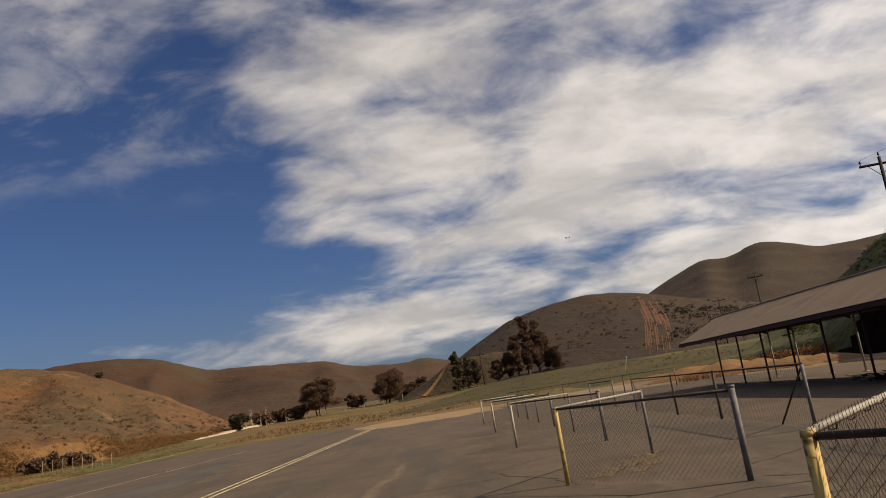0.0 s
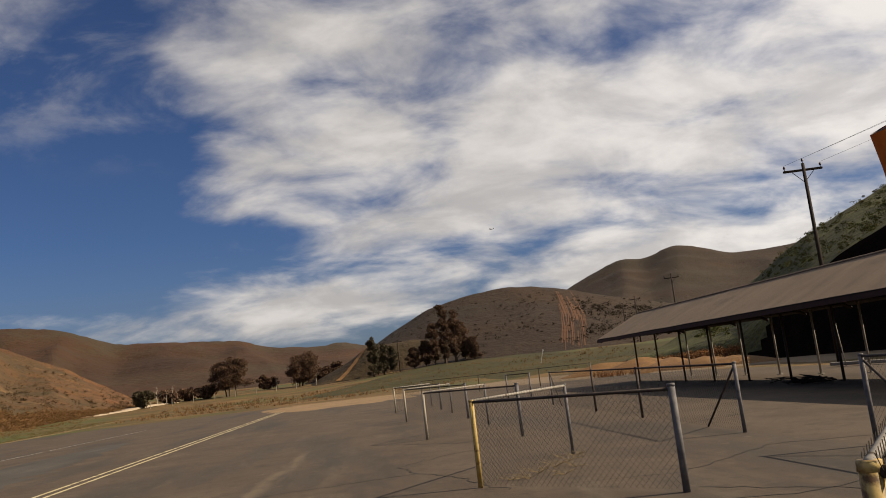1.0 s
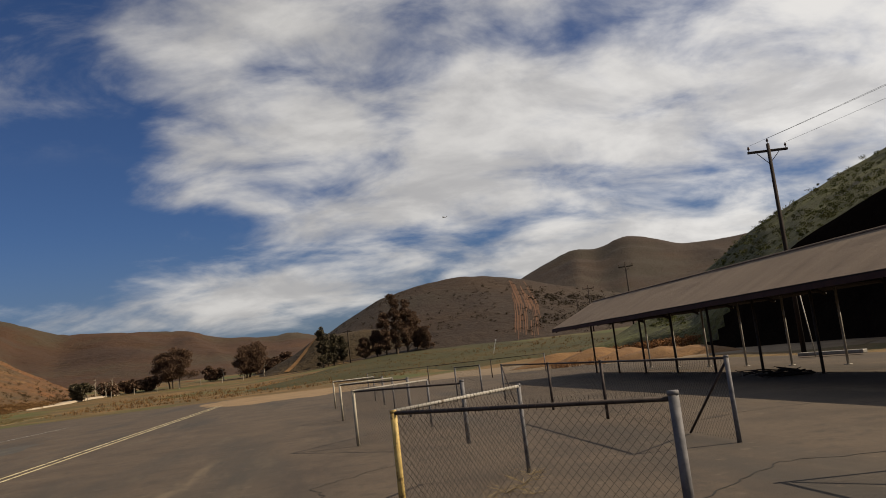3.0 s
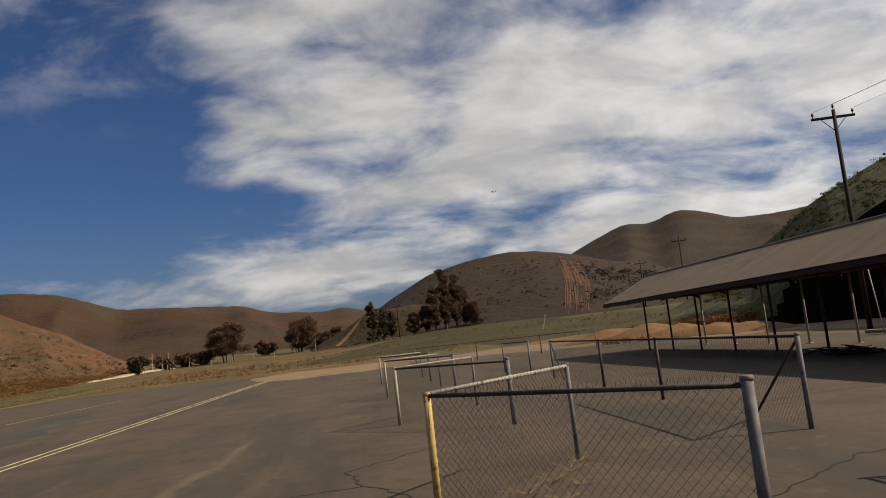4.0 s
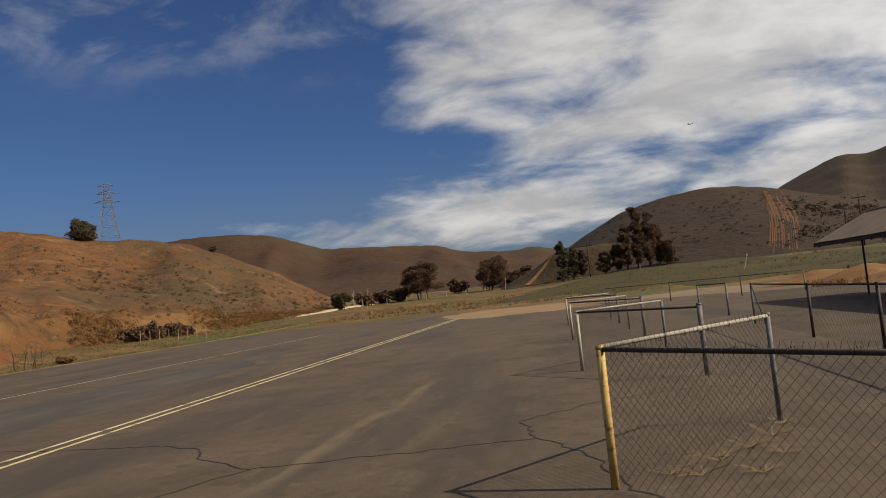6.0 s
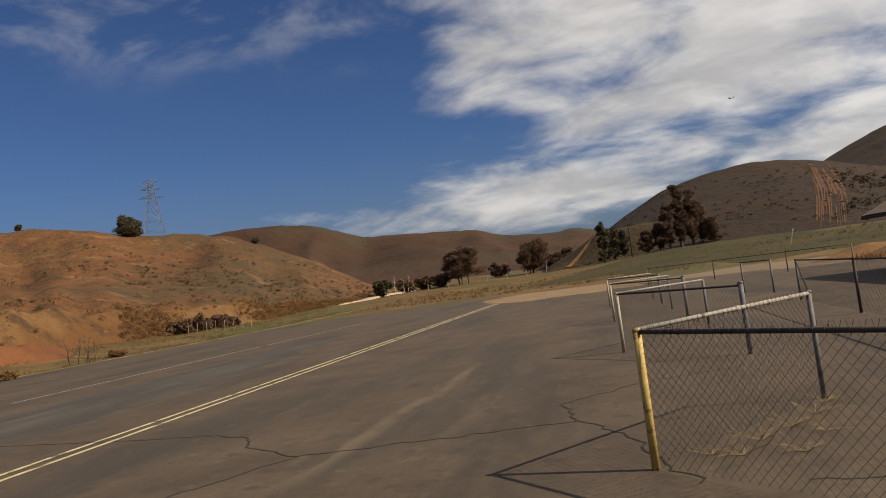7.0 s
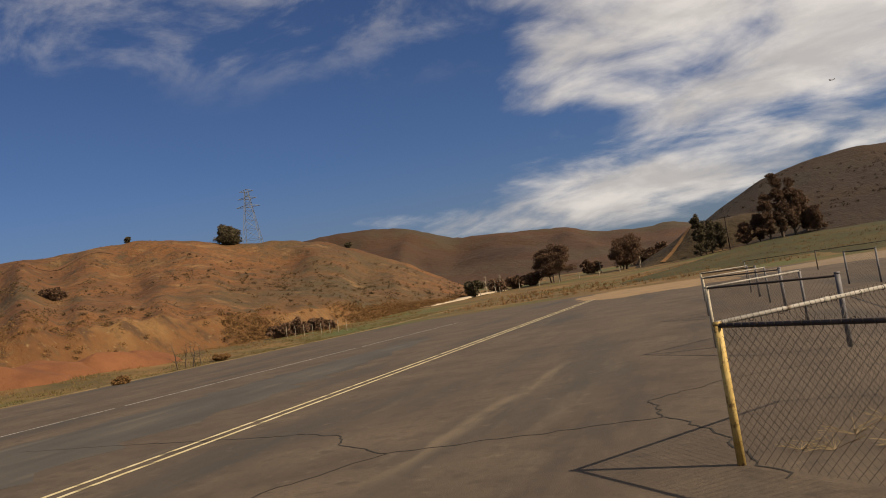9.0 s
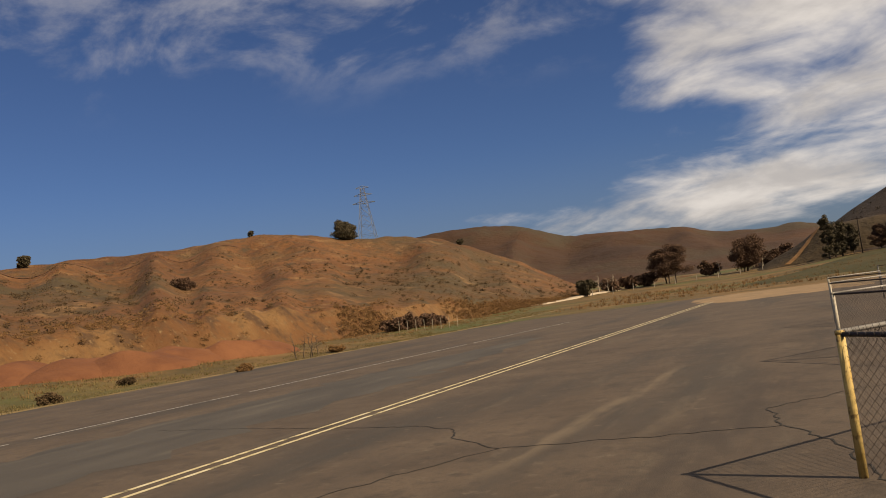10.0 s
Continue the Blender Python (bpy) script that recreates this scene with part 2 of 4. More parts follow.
TAN_BANK = mat("tan_eroded_bank", [(0.30, (0.134, 0.0562, 0.016)), (0.48, (0.175, 0.0798, 0.0239)), (0.62, (0.228, 0.124, 0.0433))], scale=0.11, stretch=(1, 1, 0.3), bump=1.0, bump_scale=1.5, second=[(1.2, (0.13, 0.072, 0.027), 0.52, 0.72), (0.45, (0.095, 0.05, 0.02), 0.52, 0.66, (1, 1, 0.2)), (2.4, (0.27, 0.17, 0.075), 0.60, 0.72)])
RED_DIRT = mat("red_dirt", [(0.3, (0.141, 0.051, 0.019)), (0.7, (0.23, 0.092, 0.034))], scale=0.4, bump=0.6, bump_scale=4)
TRAIL = mat("bare_trail_dirt", [(0.3, (0.116, 0.0529, 0.0216)), (0.7, (0.191, 0.0907, 0.0382))], scale=0.3, bump=0.4, bump_scale=3)
TRAIL_PILE = mat("orange_dirt", [(0.3, (0.171, 0.0867, 0.0304)), (0.7, (0.306, 0.168, 0.0589))], scale=0.5, bump=0.6, bump_scale=4)
PALE_ROAD = mat("pale_dirt_road", [(0.3, (0.42, 0.34, 0.24)), (0.7, (0.58, 0.49, 0.36))], scale=0.3, bump=0.3, bump_scale=4)
STEEL = mat("galvanised_steel", [(0.3, (0.114, 0.114, 0.125)), (0.7, (0.266, 0.262, 0.27))], scale=9, rough=0.7, metal=0.0, bump=0.1)
DARK_STEEL = mat("weathered_dark_rail", [(0.3, (0.055, 0.045, 0.042)), (0.7, (0.12, 0.095, 0.085))], scale=8, rough=0.7, metal=0.3, bump=0.1)
# Pale base colour holds the sun on the far arm's rail, under brown stains.
PALE_RAIL = mat("sun_toned_rail", [(0.3, (0.30, 0.285, 0.25)), (0.7, (0.52, 0.50, 0.45))], scale=7, rough=0.6, bump=0.1, second=[(3, (0.16, 0.12, 0.08), 0.62, 0.7)])
YELLOW = mat("yellow_painted_post", [(0.3, (0.58, 0.39, 0.10)), (0.7, (0.78, 0.60, 0.24))], scale=8, rough=0.6, bump=0.1, second=[(7, (0.16, 0.09, 0.04), 0.55, 0.64)])
CREAM = mat("cream_painted_post", [(0.3, (0.44, 0.40, 0.30)), (0.7, (0.62, 0.57, 0.45))], scale=8, rough=0.6, bump=0.1, second=[(5, (0.2, 0.13, 0.07), 0.62, 0.7)])
WIRE = mat("chain_link_wire", [(0.3, (0.036, 0.0288, 0.0255)), (0.7, (0.084, 0.0704, 0.0638))], scale=6, rough=0.55, metal=0.5, bump=0.0)
ROOFING = mat("brown_roofing", [(0.3, (0.203, 0.152, 0.108)), (0.7, (0.285, 0.217, 0.155))], scale=0.7, rough=0.85, bump=0.4, bump_scale=14, stretch=(0.5, 2, 1), rand=0.06)
FASCIA = mat("dark_red_fascia", [(0.3, (0.045, 0.018, 0.014)), (0.7, (0.085, 0.032, 0.024))], scale=3, rough=0.7, bump=0.2)
# Dark wood; on the shed roof's underside it stands in for shade.
TIMBER_AND_SHADE = mat("dark_timber_and_shade", [(0.3, (0.020, 0.013, 0.010)), (0.7, (0.045, 0.030, 0.022))], scale=3, stretch=(6, 6, 0.6), bump=0.4)
# Shed post tones carry the light: front row dark, sunlit rear row pale.
POST_DARK = mat("dark_toned_post", [(0.3, (0.05, 0.038, 0.03)), (0.7, (0.10, 0.08, 0.065))], scale=4, rough=0.7, bump=0.1)
POST_PALE = mat("sun_toned_pale_post", [(0.3, (0.42, 0.39, 0.33)), (0.7, (0.58, 0.55, 0.48))], scale=5, rough=0.6, bump=0.1)
BARK = mat("bark", [(0.3, (0.06, 0.045, 0.03)), (0.7, (0.14, 0.105, 0.075))], scale=2, stretch=(4, 4, 0.7), bump=0.6)
PALE_BARK = mat("pale_bark", [(0.3, (0.325, 0.275, 0.204)), (0.7, (0.525, 0.463, 0.36))], scale=2, stretch=(4, 4, 0.7), bump=0.4)
LEAF = mat("olive_leaves", [(0.3, (0.0672, 0.0557, 0.0292)), (0.7, (0.12, 0.0968, 0.0481))], scale=0.8, rough=0.7, bump=0.0, rand=0.15)
LEAF_BROWN = mat("brownish_leaves", [(0.3, (0.105, 0.0598, 0.0347)), (0.7, (0.183, 0.106, 0.0599))], scale=0.8, rough=0.8, bump=0.0, rand=0.15)
SCRUB = mat("sage_scrub", [(0.3, (0.0782, 0.0504, 0.0224)), (0.7, (0.136, 0.0878, 0.04))], scale=0.2, rough=0.9, bump=0.0, rand=0.35)
DRY_TUFT = mat("dry_tan_tufts", [(0.3, (0.108, 0.0598, 0.0246)), (0.7, (0.216, 0.123, 0.051))], scale=0.15, rough=0.9, bump=0.0, rand=0.3)
ORANGE_BRUSH = mat("dry_orange_brush", [(0.3, (0.253, 0.116, 0.04)), (0.7, (0.414, 0.209, 0.08))], scale=0.4, rough=0.9, bump=0.0, rand=0.3)
SCRUB_DARK = mat("dark_scrub", [(0.3, (0.030, 0.022, 0.011)), (0.7, (0.055, 0.040, 0.019))], scale=0.2, rough=0.9, bump=0.0, rand=0.3)
SCRUB_GREEN = mat("green_scrub", [(0.3, (0.054, 0.0572, 0.0168)), (0.55, (0.115, 0.127, 0.0264)), (0.8, (0.176, 0.124, 0.0432))], scale=0.12, rough=0.9, bump=0.0, rand=0.4)
STRAW = mat("dry_straw", [(0.3, (0.179, 0.0973, 0.034)), (0.7, (0.265, 0.148, 0.0555))], scale=0.4, rough=0.9, bump=0.0, rand=0.3)
WEED = mat("bleached_weed", [(0.3, (0.28, 0.21, 0.115)), (0.7, (0.48, 0.38, 0.22))], scale=3, rough=0.9, bump=0.0)
ORANGE = mat("orange_fabric", [(0.3, (0.70, 0.16, 0.02)), (0.7, (0.85, 0.25, 0.04))], scale=6, rough=0.8, bump=0.1)
WHITE_FABRIC = mat("white_fabric", [(0.3, (0.6, 0.56, 0.5)), (0.7, (0.75, 0.7, 0.64))], scale=6, rough=0.8, bump=0.1)
PYLON = mat("pylon_steel", [(0.3, (0.165, 0.195, 0.24)), (0.7, (0.24, 0.27, 0.315))], scale=2, rough=0.8, metal=0.0, bump=0.0)
INSULATOR = mat("brown_glazed_insulator", [(0.3, (0.06, 0.03, 0.02)), (0.7, (0.11, 0.06, 0.04))], scale=9, rough=0.25, bump=0.0)
CABLE = mat("black_cable", [(0.3, (0.02, 0.02, 0.02)), (0.7, (0.035, 0.035, 0.035))], scale=5, rough=0.6, bump=0.0)
WHITE_PLASTIC = mat("white_foam", [(0.3, (0.70, 0.70, 0.69)), (0.7, (0.80, 0.80, 0.79))], scale=9, rough=0.5, bump=0.0)

# ---------------------------------------------------------------- mesh helpers


def mesh_of(bm, name, material, smooth=False):
    me = bpy.data.meshes.new(name)
    bm.to_mesh(me)
    bm.free()
    for m in (material if isinstance(material, (list, tuple)) else [material]):
        me.materials.append(m)
    if smooth:
        me.polygons.foreach_set("use_smooth", [True] * len(me.polygons))
    return me


def part(name, bm, material, parent=None, label="", smooth=False):
    ob = new(name, mesh_of(bm, name, material, smooth) if isinstance(bm, bmesh.types.BMesh) else bm)
    if parent:
        ob.parent = parent
    if label:
        ob["label"] = label
    return ob


def raw(name, verts, faces, material, smooth=False):
    me = bpy.data.meshes.new(name)
    me.from_pydata([tuple(v) for v in verts], [], faces)
    for m in (material if isinstance(material, (list, tuple)) else [material]):
        me.materials.append(m)
    if smooth:
        me.polygons.foreach_set("use_smooth", [True] * len(me.polygons))
    me.update()
    return me


def thing(name, place=(0, 0, 0), turn=0.0, **tags):
    ob = new(name)
    ob.matrix_basis = pose(*place, 0, 0, turn)
    return tagged(ob, **tags)


def rod(bm, a, b, r, r2=None, n=8, caps=True):
    """A round bar from a to b, with slightly eased ends."""
    a, b = Vector(a), Vector(b)
    r2 = r if r2 is None else r2
    q = (b - a).to_track_quat("Z", "Y")
    rings = []
    for p, k in ((a, r), (b, r2)):
        rings.append([bm.verts.new(p + q @ Vector((k * math.cos(t), k * math.sin(t), 0))) for t in (2 * math.pi * i / n for i in range(n))])
    for i in range(n):
        bm.faces.new((rings[0][i], rings[0][(i + 1) % n], rings[1][(i + 1) % n], rings[1][i]))
    if caps:
        bm.faces.new(rings[0][::-1])
        bm.faces.new(rings[1])


def box(bm, lo, hi, bevel=0.0):
    vs = [bm.verts.new((x, y, z)) for x in (lo[0], hi[0]) for y in (lo[1], hi[1]) for z in (lo[2], hi[2])]
    fs = [bm.faces.new([vs[i] for i in f]) for f in ((0, 1, 3, 2), (4, 6, 7, 5), (0, 4, 5, 1), (2, 3, 7, 6), (0, 2, 6, 4), (1, 5, 7, 3))]
    if bevel:
        es = list({e for f in fs for e in f.edges})
        bmesh.ops.bevel(bm, geom=es, offset=bevel, segments=1, affect="EDGES")


def tube_along(bm, pts, r, n=6):
    for a, b in zip(pts, pts[1:]):
        rod(bm, a, b, r, n=n, caps=False)


# ---------------------------------------------------------------- terrain
CENTRE = (-0.5, -7.0)
WEST_EDGE = -31.5


def smooth(lo, hi, v):
    t = np.clip((v - lo) / (hi - lo), 0, 1)
    return t * t * (3 - 2 * t)


def ground_z(x, y):
    """The valley floor: level on the field, rising gently far off and on a low berm west of the tarmac."""
    r = math.hypot(x - CENTRE[0], y - CENTRE[1])
    rise = 4.0 * float(smooth(70, 260, r))
    rise += 2.0 * float(smooth(82, 142, r)) * float(smooth(-6, 8, math.degrees(math.atan2(x - CENTRE[0], y - CENTRE[1])))) * (1 - float(smooth(32, 50, math.degrees(math.atan2(x - CENTRE[0], y - CENTRE[1])))))
    west = WEST_EDGE - x
    dip = (1.0 * float(smooth(2.5, 17, west)) - 0.15 * float(smooth(0.5, 3, west))) * (1 - float(smooth(60, 120, r)))
    lump = 0.22 * noise.noise((x * 0.11, y * 0.11, 3)) + 0.08 * noise.noise((x * 0.6, y * 0.6, 9))
    off = max(float(smooth(0.0, 5, west)), float(smooth(88, 102, y)), float(smooth(24, 32, x)))
    return -0.05 + rise + dip + lump * off


def build_ground():
    rings = [0.0] + [2.2 * 1.075 ** k for k in range(102)]
    nseg = 180
    verts, faces = [(CENTRE[0], CENTRE[1], -0.05)], []
    for r in rings[1:]:
        for k in range(nseg):
            a = 2 * math.pi * k / nseg
            x, y = CENTRE[0] + r * math.sin(a), CENTRE[1] + r * math.cos(a)
            verts.append((x, y, ground_z(x, y)))
    for k in range(nseg):
        faces.append((0, 1 + (k + 1) % nseg, 1 + k))
    for i in range(len(rings) - 2):
        for k in range(nseg):
            a, b = 1 + i * nseg + k, 1 + i * nseg + (k + 1) % nseg
            faces.append((a, b, b + nseg, a + nseg))
    ob = new("ground", raw("ground", verts, faces, GROUND, True))
    tagged(ob, "dry yellow-green grassland of the valley floor", "ground", kind="structure")


build_ground()


def build_hill(az, el, crest, foot, bank=None, bank_mat=None, step=0.35, rows=46, rough=1.0, gully=1.0, material=HILL_DRY, seed=0, label="", back=1.6, base=0.0):
    """A hill as seen from the field: az (degrees from north to east) with the height of its crest (degrees), and the crest's and foot's distance.
    bank: (distance past the foot, degrees) for a steep cut at the bottom."""
    a = np.arange(az[0], az[-1] + 1e-6, step)
    top = np.interp(a, az, el)
    ker = np.hanning(7)
    top = np.convolve(np.pad(top, 3, "edge"), ker / ker.sum(), "valid")
    dc, df = np.interp(a, az, crest), np.interp(a, az, foot)
    us = np.concatenate([np.linspace(-0.12, 1, rows), np.linspace(1.04, back, 8)])
    verts = []
    for j, u in enumerate(us):
        for i, th in enumerate(a):
            r = df[i] + (dc[i] - df[i]) * u
            hc = 1.6 + dc[i] * math.tan(radians(top[i]))
            g = base + 4.0 * float(smooth(70, 260, df[i]))
            if u <= 0:
                z = g + u * 40
            elif u <= 1:
                s = u ** 1.15 if bank is None else u
                z = g + (hc - g) * s
                if bank is not None:
                    cut = np.interp(th, bank[0], bank[1])
                    span = bank[2] / max(dc[i] - df[i], 1)
                    cut = cut * (1 + 0.45 * noise.noise((th * 0.5, seed, 4))) if th < 0 else cut
                    hb = max(1.6 + (df[i] + bank[2]) * math.tan(radians(cut)) - g, 0)
                    w = float(smooth(0, 1, u / span)) if u < span else 1.0
                    z = g + hb * w if u < span else g + hb + max(hc - g - hb, 0) * (u - span) / (1 - span)
            else:
                z = g + (hc - g) * (1 - 0.55 * (u - 1) / (back - 1))
            x, y = CENTRE[0] + r * math.sin(radians(th)), CENTRE[1] + r * math.cos(radians(th))
            if u > 0:
                k = min(u, 1) * (1 - 0.6 * math.exp(-((u - 1) / 0.08) ** 2))
                amp = max(hc - g, 0) * 0.085 * rough * k
                z += amp * noise.fractal((x * 0.02, y * 0.02, seed), 1.0, 2.0, 5)
                ph = noise.noise((th * 0.22, seed, 0.3 + u * 0.5)) * 2 + 0.35 * noise.noise((th * 0.5, seed, u * 2))
                z -= amp * gully * 1.3 * abs(ph) * (1 - abs(2 * min(u, 1) - 1) ** 2)
                z += 0.35 * rough * min(u * 8, 1) * noise.noise((x * 0.25, y * 0.25, seed)) * min(dc[i] / 200, 1.2)
            verts.append((x, y, z))
    n = len(a)
    faces = [(j * n + i, j * n + i + 1, (j + 1) * n + i + 1, (j + 1) * n + i) for j in range(len(us) - 1) for i in range(n - 1)]
    faces = [f[::-1] for f in faces]
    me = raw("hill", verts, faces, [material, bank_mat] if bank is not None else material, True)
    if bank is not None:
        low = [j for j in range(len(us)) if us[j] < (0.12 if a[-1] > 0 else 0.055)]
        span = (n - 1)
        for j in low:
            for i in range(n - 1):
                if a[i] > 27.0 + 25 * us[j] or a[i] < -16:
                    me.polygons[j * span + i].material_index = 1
    ob = new("hill", me)
    tagged(ob, label, "hill", kind="structure")
    grid = np.array(verts).reshape(len(us), n, 3)
    return ob, grid, a, us


west_hill = build_hill([-105, -75, -57, -53, -48.5, -43, -38.3, -34.1, -31.4, -28.2, -26, -23.5, -20, -17, -15, -11, -8], [5.5, 5.5, 6.1, 6.65, 6.65, 6.7, 7.05, 6.6, 6.15, 6.15, 5.7, 4.8, 3.2, 1.4, 0.3, -0.4, -0.8],
                       [200] * 13 + [205, 215, 225, 230], [68, 68, 70, 72, 75, 79, 85, 90, 95, 102, 108, 116, 130, 145, 160, 185, 200], bank=([-105, -45, -37, -32, -25, -18, -14, -8], [2.3, 2.2, 1.8, 1.2, 1.1, 0.4, -0.2, -1.6], 7.0), bank_mat=TAN_BANK,
                       label="dry orange-brown grassy hillside with bare gullies", seed=2.0, rows=84, rough=1.3, gully=1.6)
far_hill = build_hill([-45, -34, -30, -27, -24, -19.7, -18, -16.4, -13.7, -11.7, -8.3, -6.3, -3.5, -2.4, -1.5, 0, 4, 8], [3, 4.6, 5.4, 5.8, 5.95, 5.5, 5.0, 4.35, 4.1, 4.05, 3.85, 3.15, 2.85, 2.8, 3.05, 2.7, 2, 0],
                      [520] * 18, [250] * 18, material=HILL_FAR, label="far rounded brown hills closing the valley", seed=5.0, rough=1.2, gully=1.6)
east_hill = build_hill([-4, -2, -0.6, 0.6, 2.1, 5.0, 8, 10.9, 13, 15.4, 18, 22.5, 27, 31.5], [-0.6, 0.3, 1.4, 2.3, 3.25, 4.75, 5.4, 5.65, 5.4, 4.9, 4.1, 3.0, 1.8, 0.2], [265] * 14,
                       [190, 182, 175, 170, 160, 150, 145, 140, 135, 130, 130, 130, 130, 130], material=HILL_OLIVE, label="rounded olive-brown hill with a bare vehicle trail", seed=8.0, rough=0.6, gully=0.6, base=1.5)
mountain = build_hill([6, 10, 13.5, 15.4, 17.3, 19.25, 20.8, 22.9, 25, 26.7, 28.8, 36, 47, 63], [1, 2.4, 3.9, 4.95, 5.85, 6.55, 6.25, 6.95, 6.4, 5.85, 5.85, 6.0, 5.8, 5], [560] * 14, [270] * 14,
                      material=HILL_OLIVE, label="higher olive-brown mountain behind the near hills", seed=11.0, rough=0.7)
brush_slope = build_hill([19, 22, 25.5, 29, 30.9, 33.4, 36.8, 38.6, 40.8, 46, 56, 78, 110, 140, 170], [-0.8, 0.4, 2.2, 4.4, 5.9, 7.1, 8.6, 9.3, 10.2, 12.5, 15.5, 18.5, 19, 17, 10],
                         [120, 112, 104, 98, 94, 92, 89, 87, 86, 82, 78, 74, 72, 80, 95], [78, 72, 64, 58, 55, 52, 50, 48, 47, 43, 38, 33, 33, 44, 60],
                         bank=([19, 27, 30, 34.5, 40, 50, 86, 150], [-0.5, 0.3, 2.0, 5.0, 7.6, 11.2, 14, 10], 5.0), bank_mat=BANK_SHADE, step=0.5, rows=50, rough=0.9, material=HILL_GREEN,
                         label="steep slope of green brush above a cut bank painted shade-dark", seed=14.0)


def on_hill(hill, th, u):
    """A place on a hill's surface, by its direction and the share of its height."""
    _, grid, a, us = hill
    i = int(np.argmin(abs(a - th)))
    j = int(np.argmin(abs(us - u)))
    return Vector(grid[j, i])


# ---------------------------------------------------------------- tarmac
def west_edge(y):
    return WEST_EDGE + 0.35 * noise.noise((y * 0.25, 1, 0)) + 0.18 * noise.noise((y * 1.3, 2, 0))


def build_tarmac():
    verts, faces = [], []
    ys = np.concatenate([np.arange(-70, 60, 1.0), np.arange(60, 96, 0.8)])
    cols = 60
    for y in ys:
        w = west_edge(y)
        e = 21.0 + 0.4 * noise.noise((y * 0.3, 5, 0))
        t = smooth(60, 96, y)
        w, e = w + (-w - 6) * float(t) * 0.62, e + (-4 - e) * float(t) * 0.7
        for k in range(cols):
            x = w + (e - w) * k / (cols - 1)
            edge = min(k, cols - 1 - k) / 2
            verts.append((x, y, 0.0 if edge > 0 else -0.06))
    for j in range(len(ys) - 1):
        for k in range(cols - 1):
            a = j * cols + k
            faces.append((a, a + 1, a + cols + 1, a + cols))
    ob = new("tarmac", raw("tarmac", verts, faces, ASPHALT))
    tagged(ob, "worn grey-brown asphalt apron and runway", "pavement", kind="structure")
    return ob


tarmac = build_tarmac()


def ribbon(name, pts, width, z, material, label, wobble=0.0, seed=0.0, category="marking", step=0.25, fade=False):
    """A flat strip along a line, z above the tarmac."""
    verts, faces = [], []
    line = []
    for (x0, y0), (x1, y1) in zip(pts, pts[1:]):
        n = max(1, int(math.hypot(x1 - x0, y1 - y0) / step))
        line += [(x0 + (x1 - x0) * k / n, y0 + (y1 - y0) * k / n) for k in range(n)]
    line.append(pts[-1])
    m = len(line)
    for k, (x, y) in enumerate(line):
        xa, ya = line[max(k - 1, 0)]
        xb, yb = line[min(k + 1, m - 1)]
        d = Vector((xb - xa, yb - ya)).normalized()
        nx, ny = -d.y, d.x
        o = wobble * noise.noise((k * 0.35, seed, 0)) + wobble * 0.6 * noise.noise((k * 1.1, seed, 4))
        w = width * (1 + (0.5 if wobble else 0.12) * noise.noise((k * 0.8, seed, 7)))
        if fade:
            w *= math.sin(math.pi * min(max(k / (m - 1), 0.03), 0.97)) ** 0.5
        for s in (-0.5, 0.5):
            verts.append((x + nx * (o + s * w), y + ny * (o + s * w), z))
    faces = [(2 * k, 2 * k + 2, 2 * k + 3, 2 * k + 1) for k in range(m - 1)]
    faces = [f[::-1] for f in faces]
    ob = new(name, raw(name, verts, faces, material))
    tagged(ob, label, category, kind="structure")
    return ob


def yellow_x(y):
    return -8.45 + 0.006 * y


for off in (-0.17, 0.17):
    ribbon("centre_line", [(yellow_x(-45) + off, -45), (yellow_x(0) + off, 0), (yellow_x(56) + off, 56)], 0.11, 0.005, LINE, "worn pale yellow painted line, one of a double pair")
for y0, y1 in ((-40, 5.5), (6.2, 13.6), (14.1, 31), (31.8, 48)):
    ribbon("edge_line", [(-18.3 + 0.03 * y0, y0), (-18.3 + 0.03 * y1, y1)], 0.11, 0.005, WHITE_LINE, "thin worn white painted edge line")

ribbon("sealed_strip", [(-12.2, -40), (-12.7, 0), (-13.4, 30)], 4.6, 0.002, SEALED, "darker sealed strip of asphalt", 0.25, 9.0, "patch", step=0.8, fade=True)
CRACKS = [[(-13.78, 5.96), (-11.24, 5.47), (-8.27, 4.64), (-6.15, 4.15), (-5.35, 3.60), (-5.14, 2.99), (-4.03, 2.00), (-2.65, 2.22), (-0.74, 2.55)],
          [(-4.03, 2.00), (-4.56, 1.01), (-5.19, -0.09), (-5.51, -1.41)], [(-0.74, 2.55), (-0.48, 2.06), (-0.21, 1.51), (0.00, 0.68), (0.32, -0.53)],
          [(-0.74, 2.55), (-0.95, 3.87), (0.11, 5.08), (1.70, 5.74)], [(1.06, -0.64), (2.54, -0.97), (4.56, 0.57), (6.89, -0.09)], [(3.39, 3.65), (4.88, 5.19), (7.21, 6.07), (10.07, 5.85)],
          [(2.23, -2.18), (3.60, -3.61), (4.35, -5.59)], [(-3.39, 13.55), (-1.06, 13.88), (0.64, 13.55)], [(8.06, 3.21), (8.37, 2.66), (8.16, 2.22), (8.59, 1.89)], [(0.42, -3.50), (1.70, -2.95), (3.07, -3.28), (4.88, -2.51)]]
for k, c in enumerate(CRACKS):
    ribbon("crack", c, 0.024, 0.004, CRACK, "dark crack in the asphalt", 0.10, k * 3.7, "crack", step=0.12)


